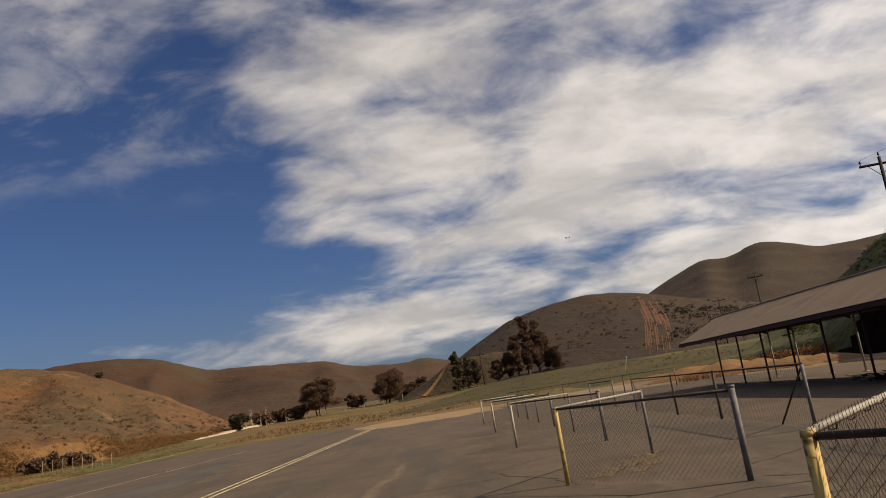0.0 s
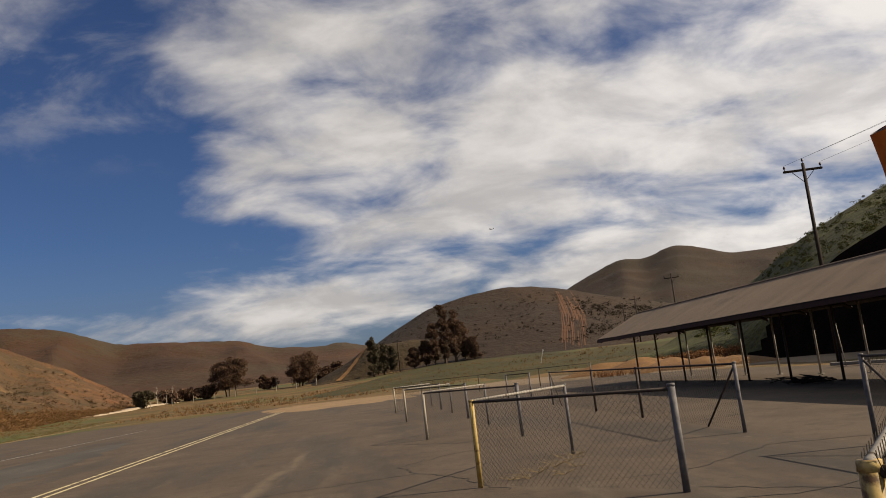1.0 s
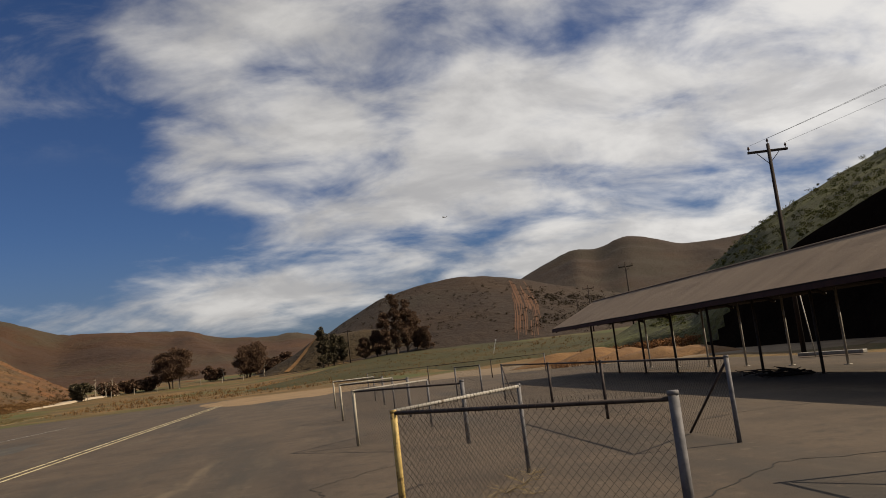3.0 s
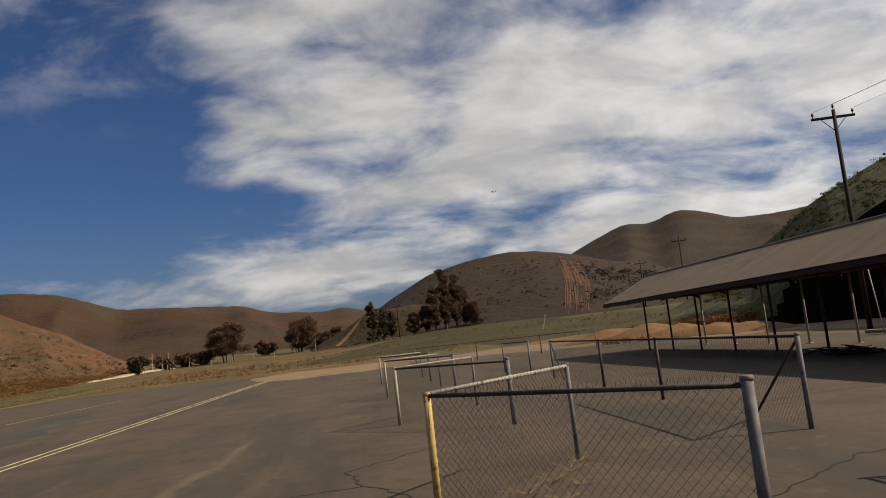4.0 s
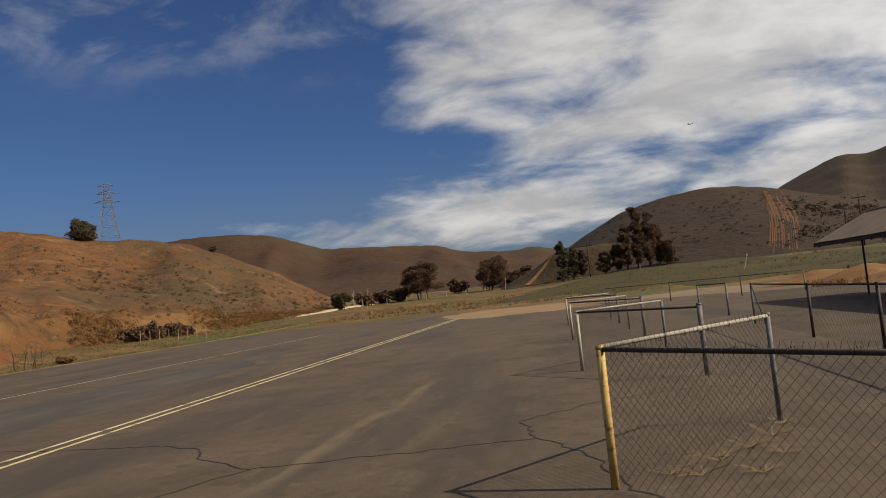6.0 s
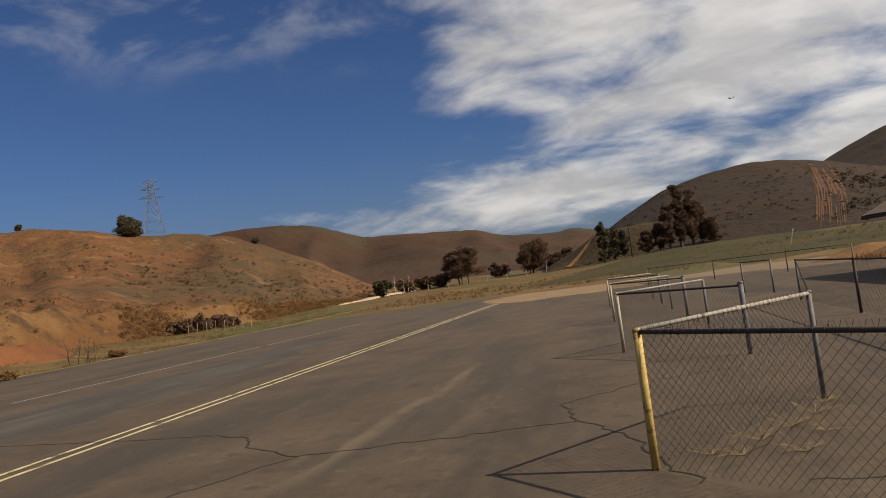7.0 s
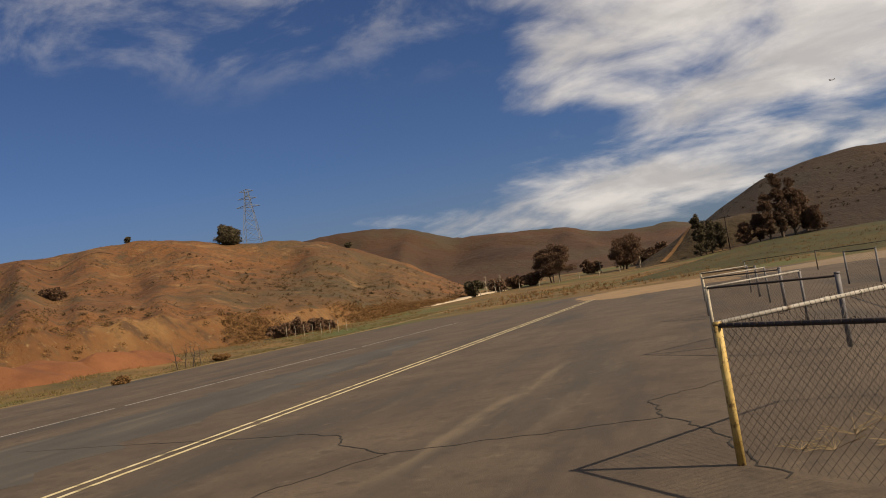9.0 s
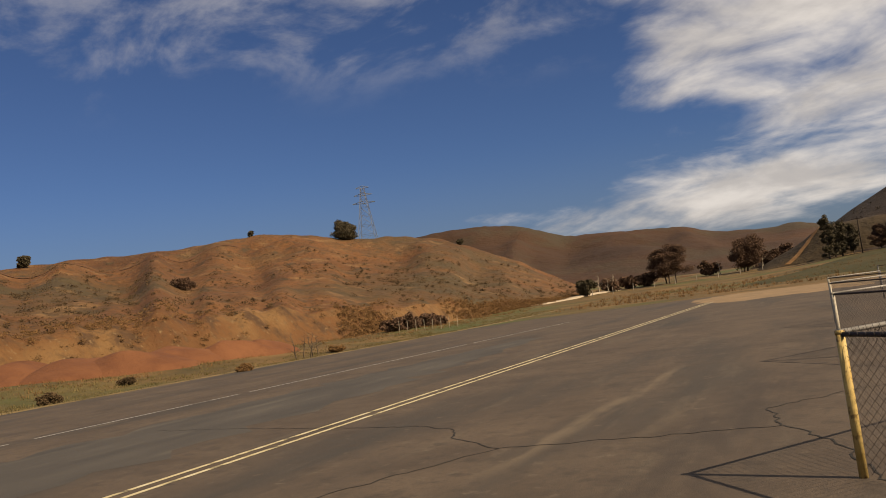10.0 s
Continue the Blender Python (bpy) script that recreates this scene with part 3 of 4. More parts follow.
def patch(name, cx, cy, rx, ry, z, material, label, seed, category="dirt"):
    """An irregular flat patch of dirt."""
    n = 48
    verts = [(cx, cy, z)]
    for k in range(n):
        a = 2 * math.pi * k / n
        q = 1 + 0.35 * noise.noise((math.cos(a) * 1.5, math.sin(a) * 1.5, seed)) + 0.15 * noise.noise((math.cos(a) * 6, math.sin(a) * 6, seed))
        verts.append((cx + rx * q * math.cos(a), cy + ry * q * math.sin(a), z))
    ob = new(name, raw(name, verts, [(0, 1 + k, 1 + (k + 1) % n) for k in range(n)], material))
    tagged(ob, label, category, kind="structure")


patch("dirt_patch", -3.0, 66, 7.5, 15, 0.004, DUST, "tan dirt spread over the end of the asphalt", 2.0)


def strip_on_ground(name, pts, width, material, label, category, lift=0.06):
    verts, faces, line = [], [], []
    for (x0, y0), (x1, y1) in zip(pts, pts[1:]):
        n = max(2, int(math.hypot(x1 - x0, y1 - y0) / 2))
        line += [(x0 + (x1 - x0) * k / n, y0 + (y1 - y0) * k / n) for k in range(n)]
    line.append(pts[-1])
    for k, (x, y) in enumerate(line):
        xa, ya = line[max(k - 1, 0)]
        xb, yb = line[min(k + 1, len(line) - 1)]
        d = Vector((xb - xa, yb - ya)).normalized()
        for s in (-0.5, -0.44, -0.15, 0.15, 0.44, 0.5):
            w = width * (1 + 0.3 * noise.noise((k * 0.3, s * 2, 1)))
            px, py = x - d.y * s * w, y + d.x * s * w
            verts.append((px, py, ground_z(px, py) + (lift if abs(s) < 0.45 else -0.06)))
    for k in range(len(line) - 1):
        for s in range(5):
            a = k * 6 + s
            faces.append((a + 1, a, a + 6, a + 7))
    ob = new(name, raw(name, verts, faces, material, True))
    tagged(ob, label, category, kind="structure")


strip_on_ground("field", [(0, 122), (20, 114), (48, 100), (80, 80)], 58, GREEN_FIELD, "green grass field at the foot of the hill", "field", 0.12)
strip_on_ground("dirt_yard", [(8, 68), (26, 52), (36, 30), (36, 6), (32, -30)], 20, CONCRETE, "pale dusty yard behind the shed", "dirt", 0.10)
strip_on_ground("verge", [(WEST_EDGE - 1.0, y) for y in (-20, 0, 20, 45, 70, 92)], 2.2, SAND, "pale sandy verge along the asphalt", "verge", 0.03)
strip_on_ground("dirt_road", [(-60, 74), (-52, 96), (-46, 122), (-38, 150)], 3.4, PALE_ROAD, "pale dirt road along the foot of the hill", "road", 0.25)

# ---------------------------------------------------------------- chain-link fences
POST_H = 1.20


def chain_mesh(length, height, cell=0.062, r=0.0021):
    """Woven diamonds as zigzag wires in the plane y=0, from x=0 to length."""
    verts, faces = [], []
    half = cell * 0.7071
    cols = int(length / half)
    rows_n = int(height / half)

    def wire(p, q, d):
        base = len(verts)
        t = Vector((q[0] - p[0], 0, q[1] - p[1])).normalized()
        nrm = Vector((-t.z, 0, t.x))
        for pt in (p, q):
            for k in range(3):
                a = 2 * math.pi * k / 3
                o = nrm * (r * math.cos(a)) + Vector((0, r * math.sin(a) + d, 0))
                verts.append((pt[0] + o.x, o.y, pt[1] + o.z))
        for k in range(3):
            faces.append((base + k, base + (k + 1) % 3, base + 3 + (k + 1) % 3, base + 3 + k))

    # diagonals both ways
    H = rows_n * half
    W = cols * half
    for s in range(-rows_n, cols + 1, 2):
        for sign in (1, -1):
            x0 = s * half
            # line from (x0, 0) up by sign
            pts = []
            for k in range(rows_n + 1):
                x = x0 + k * half if sign > 0 else x0 + (rows_n - k) * half
                pts.append((x, k * half))
            inside = [p for p in pts if -1e-6 <= p[0] <= W + 1e-6]
            if len(inside) > 1:
                seg = 4
                idx = list(range(0, len(inside) - 1, seg)) + [len(inside) - 1]
                for a, b in zip(idx, idx[1:]):
                    wire((inside[a][0], inside[a][1] + 0.03), (inside[b][0], inside[b][1] + 0.03), 0.0025 * sign)
    # twisted ends over the rail
    for k in range(0, cols, 2):
        x = k * half
        wire((x - 0.02, H + 0.03), (x + 0.016, POST_H + 0.022), 0.022)
        wire((x + 0.02, H + 0.03), (x - 0.012, POST_H + 0.028), -0.022)
    return raw("chain_link", verts, faces, WIRE)


MESHES = {}


def panel_mesh(length, r=0.0020):
    key = (round(length, 2), r)
    if key not in MESHES:
        MESHES[key] = chain_mesh(length, POST_H - 0.10, r=r)
    return MESHES[key]


def fence_post(bm, x, y, r, h, cap=False):
    rod(bm, (x, y, -0.02), (x, y, h), r, n=12)
    rod(bm, (x, y, h - 0.03), (x, y, h + 0.004), r * 1.10, r * 1.06, n=12)
    if cap:
        rod(bm, (x, y, h), (x, y, h + 0.018), r * 1.12, r * 1.05, n=12)
        rod(bm, (x, y, h + 0.018), (x, y, h + 0.034), r * 1.05, r * 0.35, n=12)


def link_panel(parent, a, b, name="chain_link", r=0.0020):
    length = math.hypot(b[0] - a[0], b[1] - a[1])
    ob = part(name, panel_mesh(length - 0.08, r), None, parent)
    ang = math.degrees(math.atan2(b[1] - a[1], b[0] - a[0]))
    c, s = math.cos(radians(ang)), math.sin(radians(ang))
    ob.matrix_basis = pose(a[0] + 0.04 * c, a[1] + 0.04 * s, 0, 0, 0, ang)
    return ob


def pilot_station(place, corner_mat, far=(2.12, 2.80), near=(2.05, -2.08), label=""):
    """A V of two chain-link panels that meet in a painted corner post."""
    root = thing("pilot_station_fence", place, label=label, category="fence", group="pilot station fences")
    bm = bmesh.new()
    fence_post(bm, 0, 0, 0.036, POST_H)
    part("corner_post", bm, corner_mat, root, "painted steel corner post", True)
    bm = bmesh.new()
    fence_post(bm, *far, 0.030, POST_H)
    part("end_post", bm, STEEL, root, "grey galvanised post", True)
    bm = bmesh.new()
    fence_post(bm, *near, 0.043, POST_H + 0.01)
    part("end_post", bm, STEEL, root, "thick grey galvanised post", True)
    bm = bmesh.new()
    rod(bm, (0, 0, POST_H - 0.01), (far[0], far[1], POST_H - 0.03), 0.022, n=10)
    rod(bm, (far[0] * 0.5, far[1] * 0.5, POST_H - 0.02), (far[0] * 0.53, far[1] * 0.53, POST_H - 0.02), 0.027, n=10)
    rail_far = part("top_rail", bm, PALE_RAIL, root, "top rail in a pale sunlit tone", True)
    bm = bmesh.new()
    rod(bm, (0, 0, POST_H - 0.03), (near[0], near[1], POST_H - 0.05), 0.021, n=10)
    rail_near = part("top_rail", bm, DARK_STEEL, root, "dark top rail", True)
    for end in (far, near):
        link_panel(root, (0, 0), end, r=0.0020 if place[1] < 5 else 0.0015)
        d = Vector((end[0], end[1], 0)).normalized()
        q = d.to_track_quat("Z", "Y")
        L = math.hypot(*end)
        for k in range(1, int(L / 0.45)):
            if "tie" not in MESHES:
                bm = bmesh.new()
                tube_along(bm, [(0.027 * math.cos(t), 0.027 * math.sin(t), 0.004 * t) for t in (2 * math.pi * i / 8 for i in range(10))], 0.003, 4)
                MESHES["tie"] = mesh_of(bm, "wire_tie", WIRE)
            tie = part("wire_tie", MESHES["tie"], None, rail_far if end == far else rail_near)
            p = Vector((end[0], end[1], 0)) * (k * 0.45 / L)
            tie.matrix_basis = Matrix.Translation((p.x, p.y, POST_H - 0.03)) @ q.to_matrix().to_4x4()
    return root


for y, paint in ((-8.95, YELLOW), (0.0, YELLOW), (9.45, CREAM), (18.85, CREAM), (28.3, CREAM)):
    shade = "yellow" if paint is YELLOW else "cream"
    pilot_station((0.03 if y else 0, y, 0), paint, (1.99, 2.50), (2.0, -2.38), "V-shaped chain-link pilot fence with a %s corner post" % shade)


def straight_fence(posts, label, braces=(), rail_mat=DARK_STEEL, post_r=0.034, h=POST_H + 0.04, linked=True, skip=()):
    root = thing("chain_link_fence", (posts[0][0], posts[0][1], 0), label=label, category="fence", group="safety fences")
    o = posts[0]
    loc = [(x - o[0], y - o[1]) for x, y in posts]
    for k, (x, y) in enumerate(loc):
        bm = bmesh.new()
        fence_post(bm, x, y, post_r, h)
        part("post", bm, DARK_STEEL if 0 < k < len(loc) - 1 else STEEL, root, "", True)
    for k, (a, b) in enumerate(zip(loc, loc[1:])):
        if k in skip:
            continue
        bm = bmesh.new()
        rod(bm, (*a, h - 0.035), (*b, h - 0.035), 0.021, n=10)
        part("top_rail", bm, rail_mat, root, "", True)
        if linked:
            link_panel(root, a, b, r=0.0015)
    for (x0, y0, z0), (x1, y1, z1) in braces:
        bm = bmesh.new()
        rod(bm, (x0 - o[0], y0 - o[1], z0), (x1 - o[0], y1 - o[1], z1), 0.02, n=8)
        part("brace", bm, DARK_STEEL, root, "", True)
    return root


straight_fence([(5.10, 2.45), (5.24, 8.05), (5.30, 12.2), (5.5, 18.4)], "long weathered chain-link fence in front of the shed",
               braces=[((5.10, 2.50, 1.14), (5.14, 4.05, 0.02)), ((5.5, 18.35, 1.14), (5.45, 16.9, 0.02))])
straight_fence([(5.36, -0.85), (5.36, -5.9), (5.36, -11.0)], "weathered chain-link fence with a slanting brace", braces=[((5.36, -0.90, 1.14), (5.36, -2.45, 0.02))])
straight_fence([(5.91, 24.1), (5.2, 26.0)], "short chain-link fence panel on the apron", linked=True)
straight_fence([(3.0, 50.5), (7.1, 48.0), (10.9, 44.5), (14.2, 43.0)], "far low fence past the shed", linked=False)

# ---------------------------------------------------------------- shed
SHED_Y0, SHED_Y1 = 32.4, -26.0
EAVE_X, RIDGE_X, BACK_X = 11.75, 14.25, 16.75
EAVE_Z, RIDGE_Z = 2.50, 3.72


def build_shed():
    root = thing("open_shed", (EAVE_X, SHED_Y0, 0), label="long open-sided shed with a brown gabled roof on thin posts", category="shed")
    ox, oy = EAVE_X, SHED_Y0
    L = SHED_Y1 - SHED_Y0
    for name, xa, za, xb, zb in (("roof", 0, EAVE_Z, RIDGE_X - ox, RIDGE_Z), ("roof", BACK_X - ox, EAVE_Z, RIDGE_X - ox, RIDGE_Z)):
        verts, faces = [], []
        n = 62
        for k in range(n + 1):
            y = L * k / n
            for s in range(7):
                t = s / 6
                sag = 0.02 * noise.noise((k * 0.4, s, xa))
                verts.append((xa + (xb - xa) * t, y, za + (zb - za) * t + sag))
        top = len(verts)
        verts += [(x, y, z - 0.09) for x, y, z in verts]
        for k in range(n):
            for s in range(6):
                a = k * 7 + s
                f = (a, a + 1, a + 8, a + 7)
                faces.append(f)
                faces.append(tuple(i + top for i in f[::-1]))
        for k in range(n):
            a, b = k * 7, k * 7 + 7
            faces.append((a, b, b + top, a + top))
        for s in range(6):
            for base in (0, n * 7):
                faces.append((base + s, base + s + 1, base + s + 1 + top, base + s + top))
        # lower faces take the near-black tone as shade under the roof
        me = raw(name, verts, faces, [ROOFING, TIMBER_AND_SHADE])
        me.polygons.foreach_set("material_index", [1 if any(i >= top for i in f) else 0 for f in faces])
        part(name, me, None, root, "brown weathered roofing, its underside coloured as deep shade")
    bm = bmesh.new()
    box(bm, (-0.03, L, EAVE_Z - 0.19), (0.02, 0.0, EAVE_Z - 0.05))
    part("fascia", bm, FASCIA, root, "dark red eave board")
    bm = bmesh.new()
    rod(bm, (RIDGE_X - ox, 0.02, RIDGE_Z + 0.0), (RIDGE_X - ox, L, RIDGE_Z + 0.0), 0.05, n=8)
    part("ridge_cap", bm, ROOFING, root)
    # beams along both post rows and trusses across
    for x in (13.4 - ox, 15.8 - ox):
        bm = bmesh.new()
        zt = EAVE_Z - 0.12 + min(x, BACK_X - ox - x) * 0.488
        box(bm, (x - 0.06, L + 0.2, zt - 0.22), (x + 0.06, -0.2, zt))
        part("beam", bm, TIMBER_AND_SHADE, root)
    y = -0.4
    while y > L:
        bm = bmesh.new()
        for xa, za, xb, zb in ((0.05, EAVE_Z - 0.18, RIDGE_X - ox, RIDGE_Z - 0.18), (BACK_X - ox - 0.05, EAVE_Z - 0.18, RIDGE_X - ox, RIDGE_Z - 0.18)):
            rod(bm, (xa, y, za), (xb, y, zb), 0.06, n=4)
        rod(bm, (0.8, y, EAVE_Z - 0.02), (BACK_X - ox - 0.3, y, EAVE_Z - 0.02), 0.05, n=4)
        part("truss", bm, TIMBER_AND_SHADE, root)
        y -= 3.1
    for k in range(18):
        y = 31.1 - 3.1 * k - oy
        bm = bmesh.new()
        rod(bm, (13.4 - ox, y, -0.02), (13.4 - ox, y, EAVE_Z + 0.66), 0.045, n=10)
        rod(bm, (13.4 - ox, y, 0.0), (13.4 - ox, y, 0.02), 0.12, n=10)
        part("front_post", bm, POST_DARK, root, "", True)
        if k:
            y = 32.9 - 3.03 * k - oy
            bm = bmesh.new()
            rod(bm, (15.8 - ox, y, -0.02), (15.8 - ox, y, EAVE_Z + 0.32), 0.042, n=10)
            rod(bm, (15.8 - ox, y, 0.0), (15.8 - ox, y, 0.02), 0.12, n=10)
            part("rear_post", bm, POST_PALE, root, "steel post in a pale sunlit tone", True)
    return root


build_shed()

# things under and behind the shed
bm = bmesh.new()
rod(bm, (0, 0, 0.0), (0.35, 0.9, 2.7), 0.022, n=8)
lean = part("leaning_pole", bm, POST_PALE, None, "", True)
lean.matrix_basis = pose(18.4, 20.2, 0.05)
tagged(lean, "thin pale pole leaning under the shed roof", "pole")
bm = bmesh.new()
box(bm, (-0.12, -1.6, 0), (0.12, 1.6, 0.14), 0.02)
beam = part("concrete_beam", bm, POST_PALE)
beam.matrix_basis = pose(19.2, 20.4, 0.05, 0, 0, 12)
tagged(beam, "pale concrete kerb beam lying on the ground", "beam")

# ---------------------------------------------------------------- poles, wires, windsock


def utility_pole(place, h, turn=0.0, lean=0.0, wires=True):
    root = thing("utility_pole", place, turn, label="dark wooden utility pole with one crossarm", category="utility pole", group="utility poles")
    bm = bmesh.new()
    rod(bm, (0, 0, -0.3), (lean * h, 0, h), 0.125, 0.085, n=10)
    part("pole", bm, TIMBER_AND_SHADE, root, "", True)
    bm = bmesh.new()
    t = lean * (h - 0.35)
    box(bm, (t - 1.0, 0.09, h - 0.40), (t + 1.0, 0.20, h - 0.28), 0.015)
    arm = part("crossarm", bm, TIMBER_AND_SHADE, root)
    bm = bmesh.new()
    for s in (-1, 1):
        rod(bm, (t, 0.13, h - 1.0), (t + 0.55 * s, 0.14, h - 0.42), 0.018, n=6)
    part("arm_brace", bm, DARK_STEEL, root)
    for s in (-0.92, 0.0, 0.92):
        bm = bmesh.new()
        zb = h - 0.28 if s else h
        yb = 0.16 if s else 0.0
        rod(bm, (t + s, yb, zb), (t + s, yb, zb + 0.10), 0.02, n=8)
        rod(bm, (t + s, yb, zb + 0.10), (t + s, yb, zb + 0.18), 0.055, 0.065, n=8)
        rod(bm, (t + s, yb, zb + 0.18), (t + s, yb, zb + 0.26), 0.05, 0.03, n=8)
        part("insulator", bm, INSULATOR, arm if s else root, "brown glazed insulator", True)
    return root


def polar(th, r):
    return CENTRE[0] + r * math.sin(radians(th)), CENTRE[1] + r * math.cos(radians(th))


POLES = [((22.5, 27.2, 0), 10.35, -12), ((42.1, 94.2, 0.9), 10.5, -26), ((*polar(20.0, 140), 1.8), 9.2, -22), ((*polar(19.1, 150), 2.0), 8.6, 60)]
for p, h, tn in POLES:
    utility_pole(p, h, tn)


def overhead_wire(a, b, sag, name="overhead_wire", r=0.012):
    bm = bmesh.new()
    a, b = Vector(a), Vector(b)
    pts = []
    for k in range(25):
        t = k / 24
        pts.append(a.lerp(b, t) - Vector((0, 0, sag * 4 * t * (1 - t))))
    tube_along(bm, pts, r, 5)
    ob = part(name, bm, CABLE)
    tagged(ob, "thin dark overhead wire strung between poles", "wire", "overhead wires")


def arm_end(i, s):
    (x, y, z), h, tn = POLES[i]
    c, q = math.cos(radians(tn)), math.sin(radians(tn))
    return (x + s * c, y + s * q, z + h - 0.02 if s else z + h + 0.26)


for s in (-0.92, 0.0, 0.92):
    a = arm_end(0, s)
    overhead_wire(a, (42.0 + s, -24.0, 17.5), 0.7, r=0.007)
    overhead_wire(arm_end(1, s), arm_end(2, s), 0.6, r=0.005)

utility = thing("field_light_pole", (*polar(2.5, 150), 1.9), label="thin pole with a short crossbar standing in the field", category="pole")
bm = bmesh.new()
rod(bm, (0, 0, -0.3), (0, 0, 7.0), 0.10, 0.07, n=8)
part("pole", bm, TIMBER_AND_SHADE, utility)
bm = bmesh.new()
box(bm, (-0.9, -0.06, 6.6), (0.9, 0.06, 6.72), 0.01)
part("crossbar", bm, TIMBER_AND_SHADE, utility)


def windsock(place):
    root = thing("windsock", place, label="limp orange and white windsock hanging from a tall pole", category="windsock")
    bm = bmesh.new()
    rod(bm, (0, 0, 0), (0, 0, 3.62), 0.035, 0.025, n=10)
    part("pole", bm, DARK_STEEL, root, "", True)
    bm = bmesh.new()
    ring = [(-0.10 + 0.105 * math.cos(t), 0.105 * math.sin(t), 3.48 + 0.05 * math.cos(t)) for t in (2 * math.pi * i / 20 for i in range(21))]
    tube_along(bm, ring, 0.008, 6)
    part("hoop", bm, STEEL, root)
    segs = 26
    for k, (lo, hi, m) in enumerate(((0.0, 0.52, ORANGE), (0.52, 0.66, WHITE_FABRIC), (0.66, 1.0, ORANGE))):
        verts, faces = [], []
        rows_ = 12
        for j in range(rows_ + 1):
            t = lo + (hi - lo) * j / rows_
            for i in range(segs):
                a = 2 * math.pi * i / segs
                rr = 0.105 * (1 - 0.35 * t) * (1 + 0.24 * math.sin(3 * a + 2.5 * t) * min(t * 3, 1) + 0.10 * math.sin(7 * a + 4 * t) * min(t * 3, 1))
                verts.append((-0.11 + 0.05 * math.sin(t * 3) + rr * math.cos(a) * (1 - 0.3 * min(t * 2, 1)), rr * math.sin(a), 3.48 - 0.85 * t + 0.05 * math.cos(a) * (1 - t)))
        for j in range(rows_):
            for i in range(segs):
                a, b = j * segs + i, j * segs + (i + 1) % segs
                faces.append((a, b, b + segs, a + segs))
        part("sock_band", raw("sock_band", verts, faces, m, True), None, root, "white fabric band" if m is WHITE_FABRIC else "orange fabric band")


windsock((3.86, -4.32, 0))

# ---------------------------------------------------------------- pylon
def pylon(place, h):
    root = thing("transmission_tower", place, 20, label="distant steel lattice transmission tower on the ridge", category="pylon")

    def w(z):
        return 3.6 * (1 - z / h) ** 1.1 + 0.55

    for sx in (-1, 1):
        for sy in (-1, 1):
            bm = bmesh.new()
            zs = [h * k / 9 for k in range(10)]
            tube_along(bm, [(sx * w(z), sy * w(z), z) for z in zs], 0.08, 4)
            part("leg", bm, PYLON, root)
    bm = bmesh.new()
    zs = [h * (1 - (1 - k / 9) ** 1.25) for k in range(10)]
    for z0, z1 in zip(zs, zs[1:]):
        for k in range(4):
            c = [(-1, -1), (1, -1), (1, 1), (-1, 1)]
            (ax, ay), (bx, by) = c[k], c[(k + 1) % 4]
            rod(bm, (ax * w(z0), ay * w(z0), z0), (bx * w(z1), by * w(z1), z1), 0.04, n=4, caps=False)
            rod(bm, (bx * w(z0), by * w(z0), z0), (ax * w(z1), ay * w(z1), z1), 0.04, n=4, caps=False)
            rod(bm, (ax * w(z0), ay * w(z0), z0), (bx * w(z0), by * w(z0), z0), 0.05, n=4, caps=False)
    part("lattice", bm, PYLON, root)
    for z, l in ((h * 0.80, 3.8), (h * 0.90, 3.0), (h * 0.99, 2.2)):
        bm = bmesh.new()
        for s in (-1, 1):
            rod(bm, (0, 0, z + 0.7), (s * l, 0, z), 0.10, n=4)
            rod(bm, (0, 0, z - 0.2), (s * l, 0, z), 0.10, n=4)
        part("arm", bm, PYLON, root)


px, py = polar(-30.3, 262)
pylon((px, py, 20.0), 26.5)

# ---------------------------------------------------------------- trees and brush


def leaf_cloud(rng, centres, per, size, flat=0.7):
    """Many small leaf sprays round given centres: (x, y, z, radius)."""
    verts, faces = [], []
    for cx, cy, cz, cr in centres:
        for _ in range(per):
            d = Vector((rng.gauss(0, 1), rng.gauss(0, 1), rng.gauss(0, 1)))
            d.normalize()
            q = cr * rng.uniform(0.35, 1.05)
            p = Vector((cx, cy, cz)) + Vector((d.x * q, d.y * q, d.z * q * flat))
            u = Vector((rng.gauss(0, 1), rng.gauss(0, 1), rng.gauss(0, 1))).normalized()
            v = u.cross(Vector((rng.gauss(0, 1), rng.gauss(0, 1), rng.gauss(0, 1)))).normalized()
            s = size * rng.uniform(0.6, 1.4)
            b = len(verts)
            w = u.cross(v) * s * 0.25
            verts.extend([p - u * s, p + v * s * 0.45 + w, p + u * s, p - v * s * 0.45 + w])
            faces.append((b, b + 1, b + 2, b + 3))
    return verts, faces


